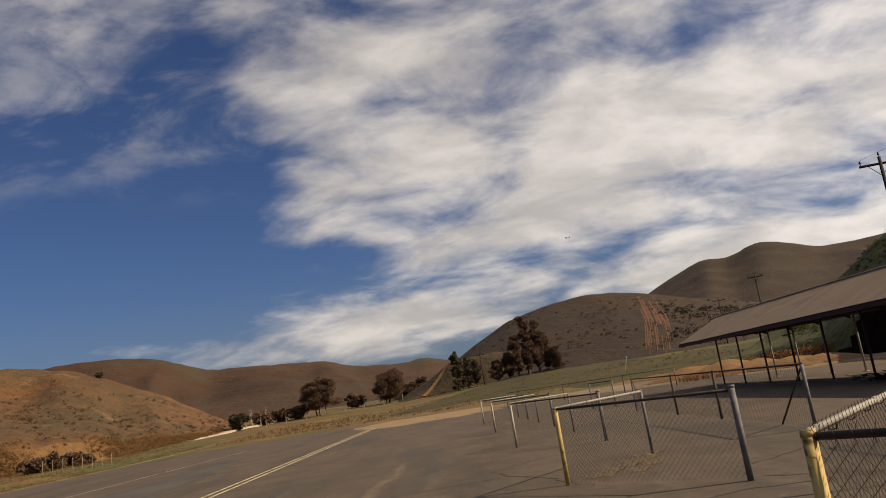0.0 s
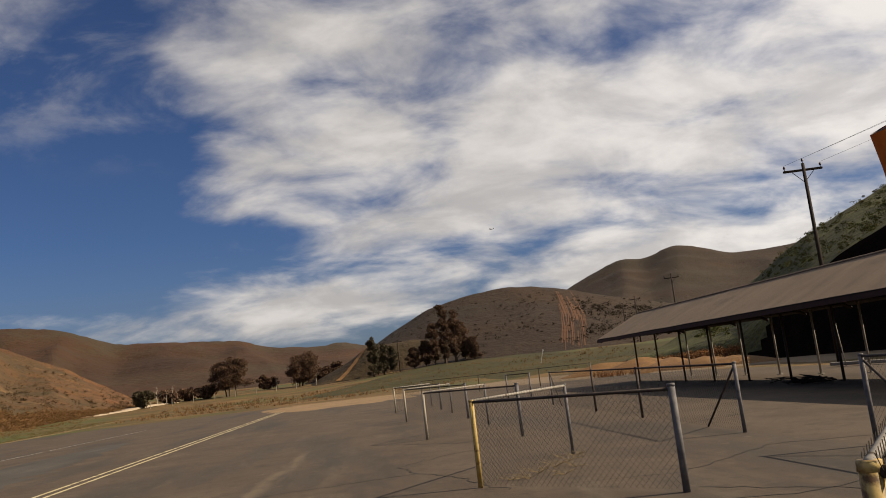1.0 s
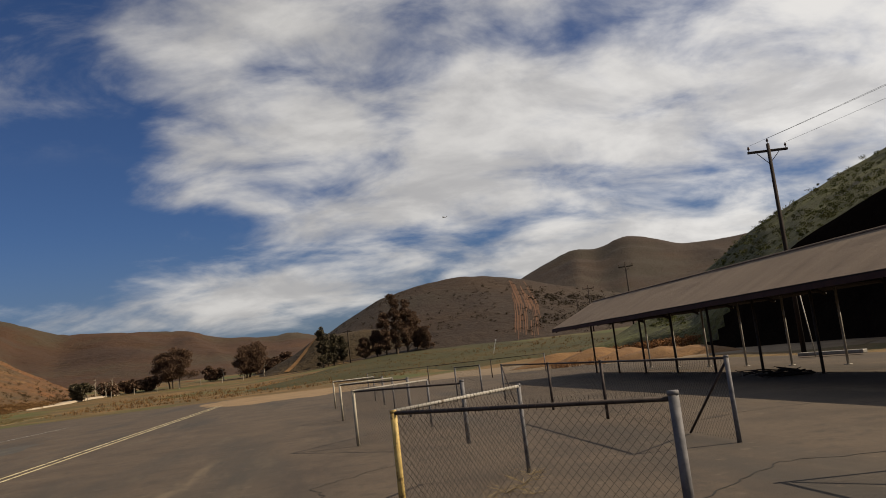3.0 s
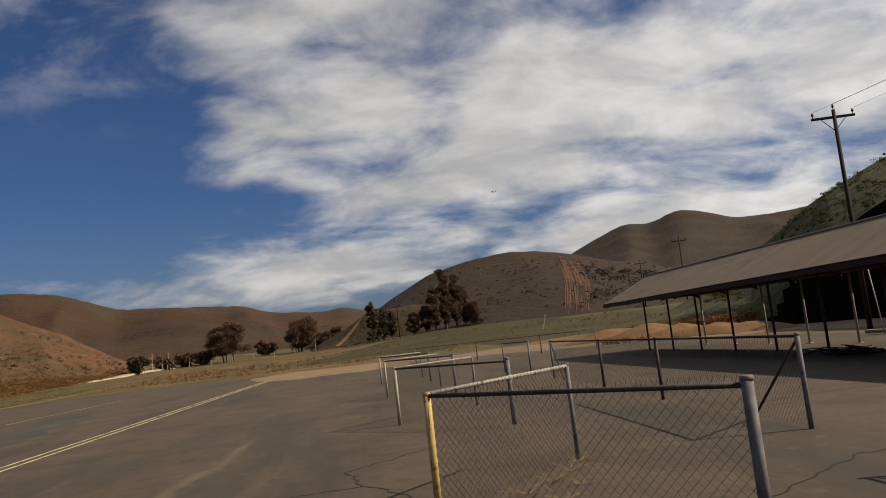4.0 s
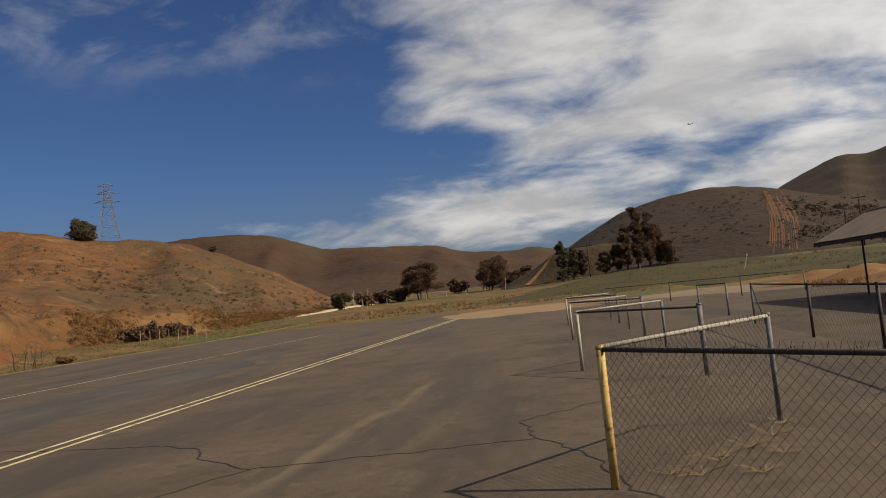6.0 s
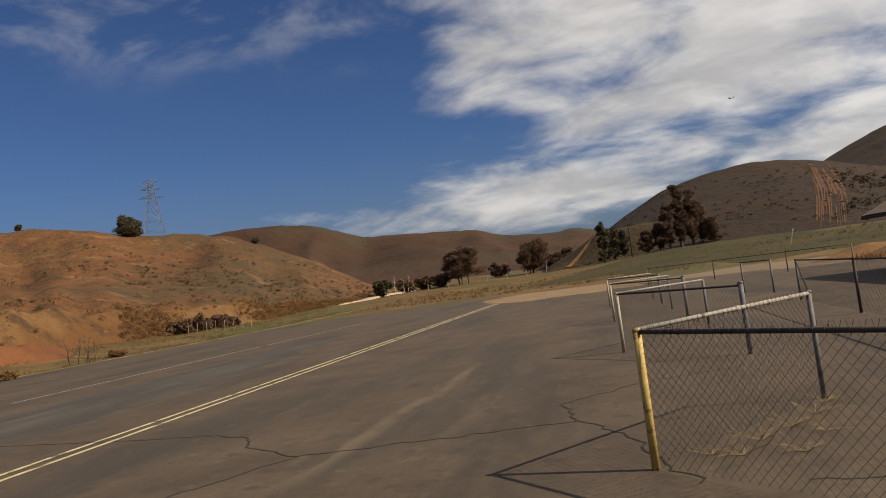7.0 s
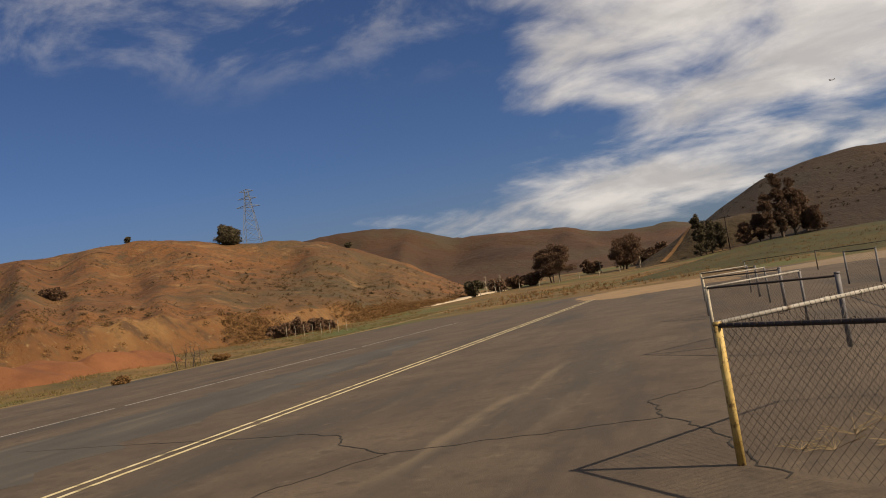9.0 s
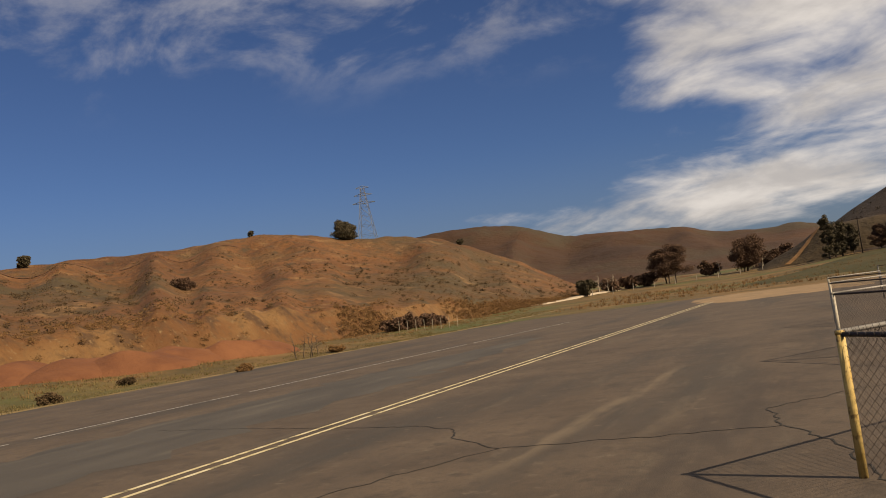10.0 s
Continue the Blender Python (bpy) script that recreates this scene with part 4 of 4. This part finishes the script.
def tree(place, h, width, seed, label, leaf=LEAF, bark=BARK, stems=1, slim=False, bare=False, per=60, leaf_size=0.28, name="tree", low=0.3, fill=36):
    rng = random.Random(seed)
    root = thing(name, place, label=label, category="tree")
    tips = []
    for s in range(stems):
        bm = bmesh.new()
        bx, by = (rng.uniform(-0.25, 0.25) * width * (stems > 1), rng.uniform(-0.2, 0.2) * width * (stems > 1))
        top = h * rng.uniform(0.75, 0.95)
        pts = [Vector((bx, by, -0.3))]
        n = 7
        for k in range(1, n + 1):
            pts.append(Vector((bx + rng.gauss(0, 0.03) * h * k / n + 0.1 * bx * k, by + rng.gauss(0, 0.03) * h * k / n, top * k / n)))
        r0 = (0.036 if bare and bark is PALE_BARK else 0.022) * h
        for k in range(n):
            rod(bm, pts[k], pts[k + 1], r0 * (1 - k / n * 0.85), r0 * (1 - (k + 1) / n * 0.85), n=7, caps=False)
        limbs = 9 if not slim else 14
        for k in range(limbs):
            t = rng.uniform(low, 0.98)
            i = min(int(t * n), n - 1)
            p = pts[i].lerp(pts[i + 1], t * n - i)
            a = rng.uniform(0, 2 * math.pi)
            reach = width * 0.5 * rng.uniform(0.5, 1.0) * (1.15 - (t if slim else 0.5 * t)) / (1 if stems == 1 else 1.5)
            e = p + Vector((math.cos(a) * reach, math.sin(a) * reach, reach * rng.uniform(0.2, 0.8)))
            e.z = min(e.z, h)
            m = p.lerp(e, 0.5) + Vector((0, 0, 0.06 * reach))
            rr = r0 * 0.4 * (1 - 0.6 * t)
            rod(bm, p, m, rr, rr * 0.7, n=5, caps=False)
            rod(bm, m, e, rr * 0.7, rr * 0.25, n=5, caps=False)
            for _ in range(2 if not bare else 5):
                f = m.lerp(e, rng.uniform(0.3, 1)) + Vector((rng.gauss(0, 0.12), rng.gauss(0, 0.12), rng.uniform(0, 0.2))) * reach
                rod(bm, m.lerp(e, 0.4), f, rr * 0.4, rr * 0.12, n=4, caps=False)
                tips.append((f.x, f.y, f.z))
            tips.append((e.x, e.y, e.z))
        tips.append(tuple(pts[-1]))
        for k in range(int(fill / stems)):
            t = rng.uniform(low + 0.05, 1.0)
            i = min(int(t * n), n - 1)
            c = pts[i].lerp(pts[i + 1], t * n - i)
            a, q = rng.uniform(0, 2 * math.pi), width * (0.22 if slim else 0.42) * math.sqrt(rng.random()) * math.sin(math.pi * min(max((t - low) / (1.08 - low), 0.12), 1)) ** 0.6
            tips.append((c.x + q * math.cos(a), c.y + q * math.sin(a), c.z + 0.05 * h))
        part("trunk", bm, bark, root, "", True)
    if not bare:
        cl = [(x, y, z, (0.11 if slim else 0.14) * width * rng.uniform(0.6, 1.3)) for x, y, z in tips]
        v, f = leaf_cloud(rng, cl, per, leaf_size)
        part("crown", raw("crown", v, f, leaf), None, root, "ragged crown of small leaves")
    return root


def at(th, r, lift=0.0):
    x, y = polar(th, r)
    return (x, y, ground_z(x, y) + lift)


tree(at(-9.4, 160), 6.9, 6.7, 1, "broad dark tree with a ragged crown at the field's edge", LEAF_BROWN, stems=3, per=180, low=0.2, fill=90, leaf_size=0.14)
tree(at(-5.1, 175), 7.9, 7.6, 2, "broad dark leafy tree at the field's edge", LEAF_BROWN, stems=3, per=180, low=0.1, fill=110, leaf_size=0.14)
tree(at(-15.2, 150), 2.8, 3.7, 3, "low round dark bush beside the dirt road", LEAF, stems=3, per=70, leaf_size=0.22, low=0.1)
for th, r, h, w, sd in ((-13.27, 158, 2.1, 4.4, 4), (-12.21, 162, 2.0, 4.4, 5), (-11.33, 165, 2.3, 4.4, 6), (-2.87, 185, 3.3, 4.4, 7), (-1.68, 190, 3.7, 4.4, 8), (-6.92, 180, 3.0, 3.5, 9)):
    tree(at(th, r), h, w, sd, "low brown bushy tree at the field's edge", LEAF_BROWN, stems=3, per=45, low=0.1)
for th, r, h, sd in ((-14.41, 155, 3.9, 21), (-13.79, 156, 3.3, 22), (-13.35, 157, 3.6, 23), (-3.49, 178, 3.6, 24), (-6.25, 176, 3.4, 25)):
    tree(at(th, r), h, 2.4, sd, "bare tree with pale branches", bark=PALE_BARK, bare=True)
for th, r, h, w, sd in ((0.6, 150, 8.4, 3.9, 31), (1.35, 152, 6.9, 3.9, 32), (2.02, 156, 5.3, 4.0, 33), (0.93, 158, 6.2, 4.0, 34)):
    tree(at(th, r), h, w, sd, "tall slender dark gum tree", LEAF, slim=True, per=115, low=0.05, fill=60, leaf_size=0.13)
for th, r, h, w, sd in ((5.13, 150, 9.4, 4.8, 41), (5.9, 151, 13.1, 5.3, 42), (6.69, 152, 12.0, 5.7, 43), (7.39, 154, 7.8, 5.3, 44), (4.46, 153, 6.1, 4.4, 45), (3.6, 150, 4.1, 4.4, 46), (8, 152, 4.9, 4.4, 47)):
    tree(at(th, r), h, w, sd, "tall slender dark gum tree in front of the hill", LEAF_BROWN, slim=True, per=125, low=0.05, fill=80, leaf_size=0.13)
p = on_hill(west_hill, -31.35, 0.97)
tree(tuple(p), 4.8, 6.4, 51, "single dark bushy tree on the ridge", LEAF, stems=3, per=90, leaf_size=0.2, low=0.0, fill=110)
p = on_hill(west_hill, -53, 0.97)
tree(tuple(p), 2.4, 2.8, 52, "small dark bush on the ridge", LEAF, stems=3, per=50, low=0.08)
for th in (-38.35, -23.8):
    p = on_hill(west_hill, th, 1.0)
    tree(tuple(p), 1.3, 1.3, int(-th), "tiny bush on the ridge", LEAF, stems=2, per=20, low=0.1)


def scatter_brush(hill, count, lo, hi, ulo, uhi, size, material, seed, label, clump=1.0, leaves=12):
    """Low shrubs over a hillside, gathered in patches."""
    rng = random.Random(seed)
    _, grid, a, us = hill
    cl = []
    tries = 0
    while len(cl) < count and tries < count * 30:
        tries += 1
        th, u = rng.uniform(lo, hi), rng.uniform(ulo, uhi)
        p = on_hill(hill, th, u)
        q = grid[min(int(np.argmin(abs(us - u))) + 1, len(us) - 1), int(np.argmin(abs(a - th)))]
        k = rng.random()
        p = p.lerp(Vector(q), k)
        if noise.noise((p.x * 0.05 * clump, p.y * 0.05 * clump, seed)) < rng.uniform(-0.35, 0.45):
            continue
        s = size * rng.uniform(0.4, 1.5)
        p += Vector((rng.uniform(-0.6, 0.6), rng.uniform(-0.6, 0.6), 0.25 * s))
        cl.append((p.x, p.y, p.z, s))
    v, f = leaf_cloud(rng, cl, leaves * 3, size * 0.19, 0.6)
    ob = new("brush", raw("brush", v, f, material))
    tagged(ob, label, "brush", kind="stuff")


scatter_brush(west_hill, 1100, -75, -14, 0.05, 0.80, 0.62, SCRUB, 61, "low grey-brown scrub dotted over the dry hillside", clump=0.6)
scatter_brush(west_hill, 3600, -75, -15, 0.03, 0.98, 0.30, DRY_TUFT, 67, "small tan tufts of dry grass over the hillside", leaves=6)
scatter_brush(west_hill, 1000, -33, -15.5, 0.0, 0.05, 0.55, STRAW, 68, "tall tan brush along the foot of the hillside", leaves=14)
scatter_brush(west_hill, 420, -75, -14, 0.0, 0.10, 0.45, STRAW, 62, "tall dry straw-coloured brush at the hill's foot", leaves=16)
scatter_brush(east_hill, 420, -1, 32, 0.08, 0.95, 0.7, SCRUB_DARK, 63, "low dark scrub on the olive hill", leaves=9)
scatter_brush(east_hill, 330, 15.7, 27, 0.15, 0.8, 1.1, SCRUB_DARK, 66, "darker scrub beside the bare trail", leaves=9)
scatter_brush(brush_slope, 1100, 24.5, 62, 0.13, 1.0, 0.36, SCRUB_GREEN, 64, "dense green brush on the steep slope", leaves=20)
scatter_brush(brush_slope, 520, 19, 27, 0.0, 0.05, 0.42, ORANGE_BRUSH, 65, "dry orange brush at the foot of the slope", leaves=20)


def drape_trail(hill, path, width, label, tall=0.0):
    """A bare track laid just over a hillside: path of (direction, share of height)."""
    verts, faces = [], []
    n = 0
    _, grid, a, us = hill
    for (t0, u0), (t1, u1) in zip(path, path[1:]):
        for k in range(14):
            t = k / 14
            th, u = t0 + (t1 - t0) * t, u0 + (u1 - u0) * t
            wob = 0.04 * noise.noise((u * 9, th, 3))
            for s in (-1, -0.4, 0.4, 1):
                w = width * (0.8 + 0.4 * noise.noise((u * 12, s, 8)))
                tt = th + wob + s * w
                fi = np.clip((tt - a[0]) / (a[1] - a[0]), 0, len(a) - 1.001)
                fj = np.interp(u + s * tall, us, np.arange(len(us)))
                fj = min(fj, len(us) - 1.001)
                i, j = int(fi), int(fj)
                g = (grid[j, i] * (1 - fi + i) + grid[j, i + 1] * (fi - i)) * (1 - fj + j) + (grid[j + 1, i] * (1 - fi + i) + grid[j + 1, i + 1] * (fi - i)) * (fj - j)
                verts.append((g[0], g[1], g[2] + 0.10))
            n += 1
    for k in range(n - 1):
        for s in range(3):
            b = k * 4 + s
            faces.append((b, b + 1, b + 5, b + 4))
    ob = new("dirt_track", raw("dirt_track", verts, faces, TRAIL, True))
    tagged(ob, label, "track", kind="structure")


rng_t = random.Random(5)
for k in range(40):
    off = rng_t.uniform(-0.55, 1.2)
    u0 = rng_t.uniform(0.02, 0.55)
    u1 = min(u0 + rng_t.uniform(0.2, 0.5), 0.97)

    def bend(u):
        return 14.95 + off * (1.2 - 0.5 * u) + 0.25 * math.sin(3 * u) - 0.95 * max(u - 0.5, 0)
    drape_trail(east_hill, [(bend(u0), u0), (bend(0.5 * (u0 + u1)), 0.5 * (u0 + u1)), (bend(u1), u1)], rng_t.uniform(0.012, 0.055), "narrow bare orange vehicle rut up the hill")


def spur_point(th, v, lift=0.0):
    """Point on the low grassy spur at the hill's end; v runs 0 at the foot, 1 at the crest, 2 at the back."""
    top = 6.0 * min(max((th + 3.9) / 4.2, 0.0), 1.0) ** 1.1 * min(max((12.5 - th) / 9.0, 0.0), 1.0)
    x, y, z = at(th, 160 + 13 * v)
    rise = math.sin(min(v, 2.0) * math.pi / 2) ** 1.1 if 0 < v < 2 else 0.0
    rough = 0.35 * noise.noise((x * 0.16, y * 0.16, 4.0)) * rise
    return (x, y, z + top * rise + rough + lift - (0.25 if rise == 0.0 else 0.0))


verts = [spur_point(-4.2 + 17.0 * i / 60, 2 * j / 24) for i in range(61) for j in range(25)]
faces = [(i * 25 + j, (i + 1) * 25 + j, (i + 1) * 25 + j + 1, i * 25 + j + 1) for i in range(60) for j in range(24)]
spur = new("hill_spur", raw("hill_spur", verts, faces, HILL_SPUR, True))
tagged(spur, "low olive-brown grassy spur at the foot of the brown hill", "hill", kind="structure")
verts = []
for i in range(41):
    t = i / 40
    for s in (-1, -0.35, 0.35, 1):
        w = 0.17 * (1 + 0.35 * noise.noise((t * 8, s, 2.0)))
        verts.append(spur_point(-2.0 + 2.3 * t + s * w + 0.05 * math.sin(5 * t), 0.06 + 0.84 * t - 0.02 * s, 0.10))
faces = [(i * 4 + j, (i + 1) * 4 + j, (i + 1) * 4 + j + 1, i * 4 + j + 1) for i in range(40) for j in range(3)]
spur_track = new("dirt_track", raw("dirt_track", verts, faces, TRAIL_PILE, True))
tagged(spur_track, "bare orange dirt track climbing the grassy spur", "track", kind="structure")


def mound(th, r, w, h, material, label, seed, turn=0.0, name="dirt_mound"):
    x, y = polar(th, r)
    n, m = 28, 9
    verts = [(0, 0, h)]
    faces = []
    for j in range(1, m + 1):
        t = j / m
        for k in range(n):
            a = 2 * math.pi * k / n
            q = w * t * (1 + 0.3 * noise.noise((math.cos(a) * 1.3, math.sin(a) * 1.3, seed)))
            z = h * (1 - t * t) ** 1.4 + 0.45 * h * (1 - t) * noise.noise((math.cos(a) * 2 * t, math.sin(a) * 2 * t, seed + 2))
            verts.append((q * math.cos(a), q * math.sin(a) * 0.6, z if j < m else -0.4))
    for k in range(n):
        faces.append((0, 1 + k, 1 + (k + 1) % n))
    for j in range(m - 1):
        for k in range(n):
            a, b = 1 + j * n + k, 1 + j * n + (k + 1) % n
            faces.append((a, a + n, b + n, b))
    ob = new(name, raw(name, verts, faces, material, True))
    ob.matrix_basis = pose(x, y, ground_z(x, y), 0, 0, turn)
    tagged(ob, label, "dirt pile", "piles of red dirt")


for k, (th, r, w, h) in enumerate(((-50.5, 54, 4.5, 1.9), (-48.0, 56, 4.0, 1.7), (-44.0, 58, 3.4, 1.7), (-41.5, 60, 3.0, 1.5), (-54, 55, 5, 1.9), (-57.5, 56, 5, 1.9))):
    mound(th * 0.93, r + 7, w * 1.25, h * 0.7, RED_DIRT, "low pile of reddish dirt at the hill's foot", k * 2.1, -th + 10 * k)


def grass_tufts(count, region, size, material, seed, label, keep=lambda x, y: True):
    rng = random.Random(seed)
    verts, faces = [], []
    made = 0
    for _ in range(count * 6):
        if made >= count:
            break
        x, y = region(rng)
        if not keep(x, y) or noise.noise((x * 0.2, y * 0.2, seed)) < rng.uniform(-0.5, 0.4):
            continue
        made += 1
        z = ground_z(x, y)
        for _ in range(rng.randint(7, 13)):
            a = rng.uniform(0, 2 * math.pi)
            s = size * rng.uniform(0.5, 1.4)
            bx, by = x + rng.gauss(0, 0.12), y + rng.gauss(0, 0.12)
            tip = (bx + math.cos(a) * s * 0.5, by + math.sin(a) * s * 0.5, z + s)
            w = 0.03 * s + 0.012
            b = len(verts)
            verts.extend([(bx - math.sin(a) * w, by + math.cos(a) * w, z - 0.03), (bx + math.sin(a) * w, by - math.cos(a) * w, z - 0.03), tip])
            faces.append((b, b + 1, b + 2))
    ob = new("grass", raw("grass", verts, faces, material))
    tagged(ob, label, "grass", kind="stuff")


GRASS_GREEN = mat("short_green_grass", [(0.3, (0.10, 0.092, 0.030)), (0.7, (0.22, 0.16, 0.060))], scale=0.3, rough=0.9, bump=0.0, rand=0.3)
grass_tufts(3800, lambda g: (lambda y: (west_edge(y) - 0.1 - abs(g.gauss(0, 7)), y))(g.uniform(-2, 95)), 0.11, GRASS_GREEN, 71, "short dry green grass along the tarmac's edge")
grass_tufts(2400, lambda g: (lambda y: (west_edge(y) - 8 - abs(g.gauss(0, 14)), y))(g.uniform(0, 110)), 0.17, STRAW, 72, "taller dry straw grass before the hill")
grass_tufts(1500, lambda g: (g.uniform(-30, 40), g.uniform(84, 120)), 0.3, STRAW, 73, "dry grass past the end of the asphalt")


grass_tufts(1100, lambda g: polar(g.uniform(16.5, 24.5), g.uniform(56, 92)), 0.42, ORANGE_BRUSH, 74, "dry orange brush past the end of the shed")


def weed(place, size, seed):
    """A dry weed: thin forking stems."""
    rng = random.Random(seed)
    bm = bmesh.new()
    for _ in range(15):
        a = rng.uniform(0, 2 * math.pi)
        e = Vector((math.cos(a), math.sin(a), rng.uniform(0.05, 0.45))) * size * rng.uniform(0.4, 1)
        m = e * 0.5 + Vector((0, 0, 0.05 * size))
        rod(bm, (0, 0, 0), m, 0.0028, 0.0022, n=4, caps=False)
        rod(bm, m, e, 0.0022, 0.001, n=4, caps=False)
        for _ in range(3):
            f = m.lerp(e, rng.uniform(0, 1)) + Vector((rng.gauss(0, 0.12), rng.gauss(0, 0.12), rng.uniform(0, 0.14))) * size
            rod(bm, m.lerp(e, 0.3), f, 0.002, 0.001, n=3, caps=False)
    ob = part("dry_weed", bm, WEED)
    ob.matrix_basis = pose(*place)
    tagged(ob, "dry straw-coloured weed caught by the fence", "weed", "dry weeds")


for k, (x, y, s) in enumerate(((0.75, 0.25, 0.35), (1.0, 0.75, 0.42), (1.35, 1.2, 0.35), (1.7, 1.7, 0.4), (1.25, 0.2, 0.3), (0.5, 0.35, 0.22), (1.6, 0.9, 0.25), (1.95, 2.3, 0.3))):
    weed((x, y, 0.0), s, 80 + k)


def pole_row():
    """Short posts of a wire fence along the far edge of the field."""
    for k in range(11):
        th = -14.9 + 1.42 * k
        p = at(th, 146 + k * 2.2)
        bm = bmesh.new()
        rod(bm, (0, 0, -0.2), (0.03, 0, 1.15), 0.07, 0.06, n=7)
        ob = part("fence_post", bm, PALE_BARK)
        ob.matrix_basis = pose(*p)
        tagged(ob, "short weathered wooden fence post at the field's edge", "post", "far fence posts")


pole_row()


def brush_pile(place, seed):
    rng = random.Random(seed)
    bm = bmesh.new()
    for _ in range(46):
        a = rng.uniform(0, math.pi)
        c = Vector((rng.gauss(0, 0.25), rng.gauss(0, 0.55), rng.uniform(0.03, 0.22)))
        d = Vector((math.cos(a), math.sin(a), rng.uniform(-0.1, 0.25))) * rng.uniform(0.2, 0.6)
        rod(bm, c - d, c + d, 0.018, 0.01, n=4)
    ob = part("brush_pile", bm, TIMBER_AND_SHADE)
    ob.matrix_basis = pose(*place)
    tagged(ob, "low dark pile of branches in the shed's shade", "brush pile", kind="stuff")


brush_pile((12.6, 13.4, 0.0), 90)


def airplane(place, turn):
    root = thing("model_airplane", place, turn, label="tiny pale radio-controlled airplane in flight", category="model airplane")
    bm = bmesh.new()
    rod(bm, (0, -0.5, 0), (0, 0.35, 0.02), 0.03, 0.075, n=10)
    rod(bm, (0, 0.35, 0.02), (0, 0.55, 0.02), 0.075, 0.03, n=10)
    part("fuselage", bm, WHITE_PLASTIC, root, "", True)
    bm = bmesh.new()
    box(bm, (-0.8, 0.05, 0.06), (0.8, 0.30, 0.085), 0.008)
    part("wing", bm, WHITE_PLASTIC, root)
    bm = bmesh.new()
    box(bm, (-0.27, -0.52, 0.0), (0.27, -0.38, 0.012), 0.004)
    part("tailplane", bm, WHITE_PLASTIC, root)
    bm = bmesh.new()
    box(bm, (-0.006, -0.54, 0.0), (0.006, -0.38, 0.2), 0.003)
    part("fin", bm, WHITE_PLASTIC, root)


# dark hedge with stakes, and a dead tree, at the hill's foot
for k, th in enumerate((-29.4, -28.5, -27.6, -26.7, -25.8)):
    tree(at(th, 92 + 2 * k), (1.2, 1.5, 0.9, 1.3, 1.0)[k], (2.4, 3.2, 2.0, 2.8, 2.2)[k], 130 + k, "dark low hedge bush among dry brush", LEAF_BROWN, stems=2, per=45, leaf_size=0.2, low=0.05, name="hedge_bush")
for k in range(8):
    bm = bmesh.new()
    rod(bm, (0, 0, -0.2), (0.04, 0.02, 1.3), 0.03, 0.028, n=6)
    ob = part("stake", bm, PALE_BARK)
    ob.matrix_basis = pose(*at(-28.8 + 0.6 * k, 89))
    tagged(ob, "thin pale wooden stake before the hedge", "stake", "hedge stakes")
tree(at(-35.71, 55), 2.1, 2.4, 140, "leafless grey bush at the hill's foot", bark=BARK, bare=True, stems=3, low=0.15)
tree(at(-34.46, 57), 1.7, 2.0, 141, "leafless grey bush at the hill's foot", bark=BARK, bare=True, stems=2, low=0.15)
for k, (th, r, size) in enumerate(((-40, 46, 0.6), (-52.4, 43, 0.8), (-33.4, 64, 0.7), (-47.5, 51, 0.5))):
    tree(at(th, r), size * 0.6, size * 1.6, 150 + k, "low dry green-brown shrub in the grass", SCRUB if k % 2 else STRAW, stems=3, per=70, leaf_size=0.07, low=0.05, name="shrub")
p = on_hill(west_hill, -43.5, 0.42)
tree(tuple(p), 1.5, 3.0, 160, "dark shrub in a gully of the dry hillside", LEAF_BROWN, stems=3, per=50, low=0.05, name="shrub")
drape_trail(west_hill, [(-58, 0.78), (-51, 0.80), (-45, 0.84), (-39, 0.88)], 0.0, "thin pale track along the top of the hillside", 0.006)

airplane((*polar(10.4, 160), 30.0), 60)
for k, (th, r, w, h) in enumerate(((18.0, 66, 4.5, 1.3), (20.2, 62, 4.0, 1.5), (22.0, 60, 4.5, 1.1), (24.3, 56, 4.0, 1.0), (26.5, 54, 3.4, 0.8))):
    mound(th, r, w * 1.3, h * 0.75, TRAIL_PILE, "low pile of orange dirt and dry brush", 20 + k * 1.7, 30 * k)
marker = thing("field_marker", at(12.7, 112), label="thin leaning white marker pole in the grass", category="pole")
bm = bmesh.new()
rod(bm, (0, 0, -0.2), (0.6, 0, 1.9), 0.035, 0.03, n=8)
part("pole", bm, WHITE_PLASTIC, marker)
bm = bmesh.new()
box(bm, (0.50, -0.03, 1.75), (0.70, 0.03, 1.98), 0.01)
part("flag_board", bm, WHITE_PLASTIC, marker)
bm = bmesh.new()
box(bm, (-0.07, -0.07, -0.02), (0.07, 0.07, 1.05), 0.01)
stub = part("short_post", bm, POST_DARK)
stub.matrix_basis = pose(13.2, 9.2, 0)
tagged(stub, "short square dark post at the edge of the shed", "post")
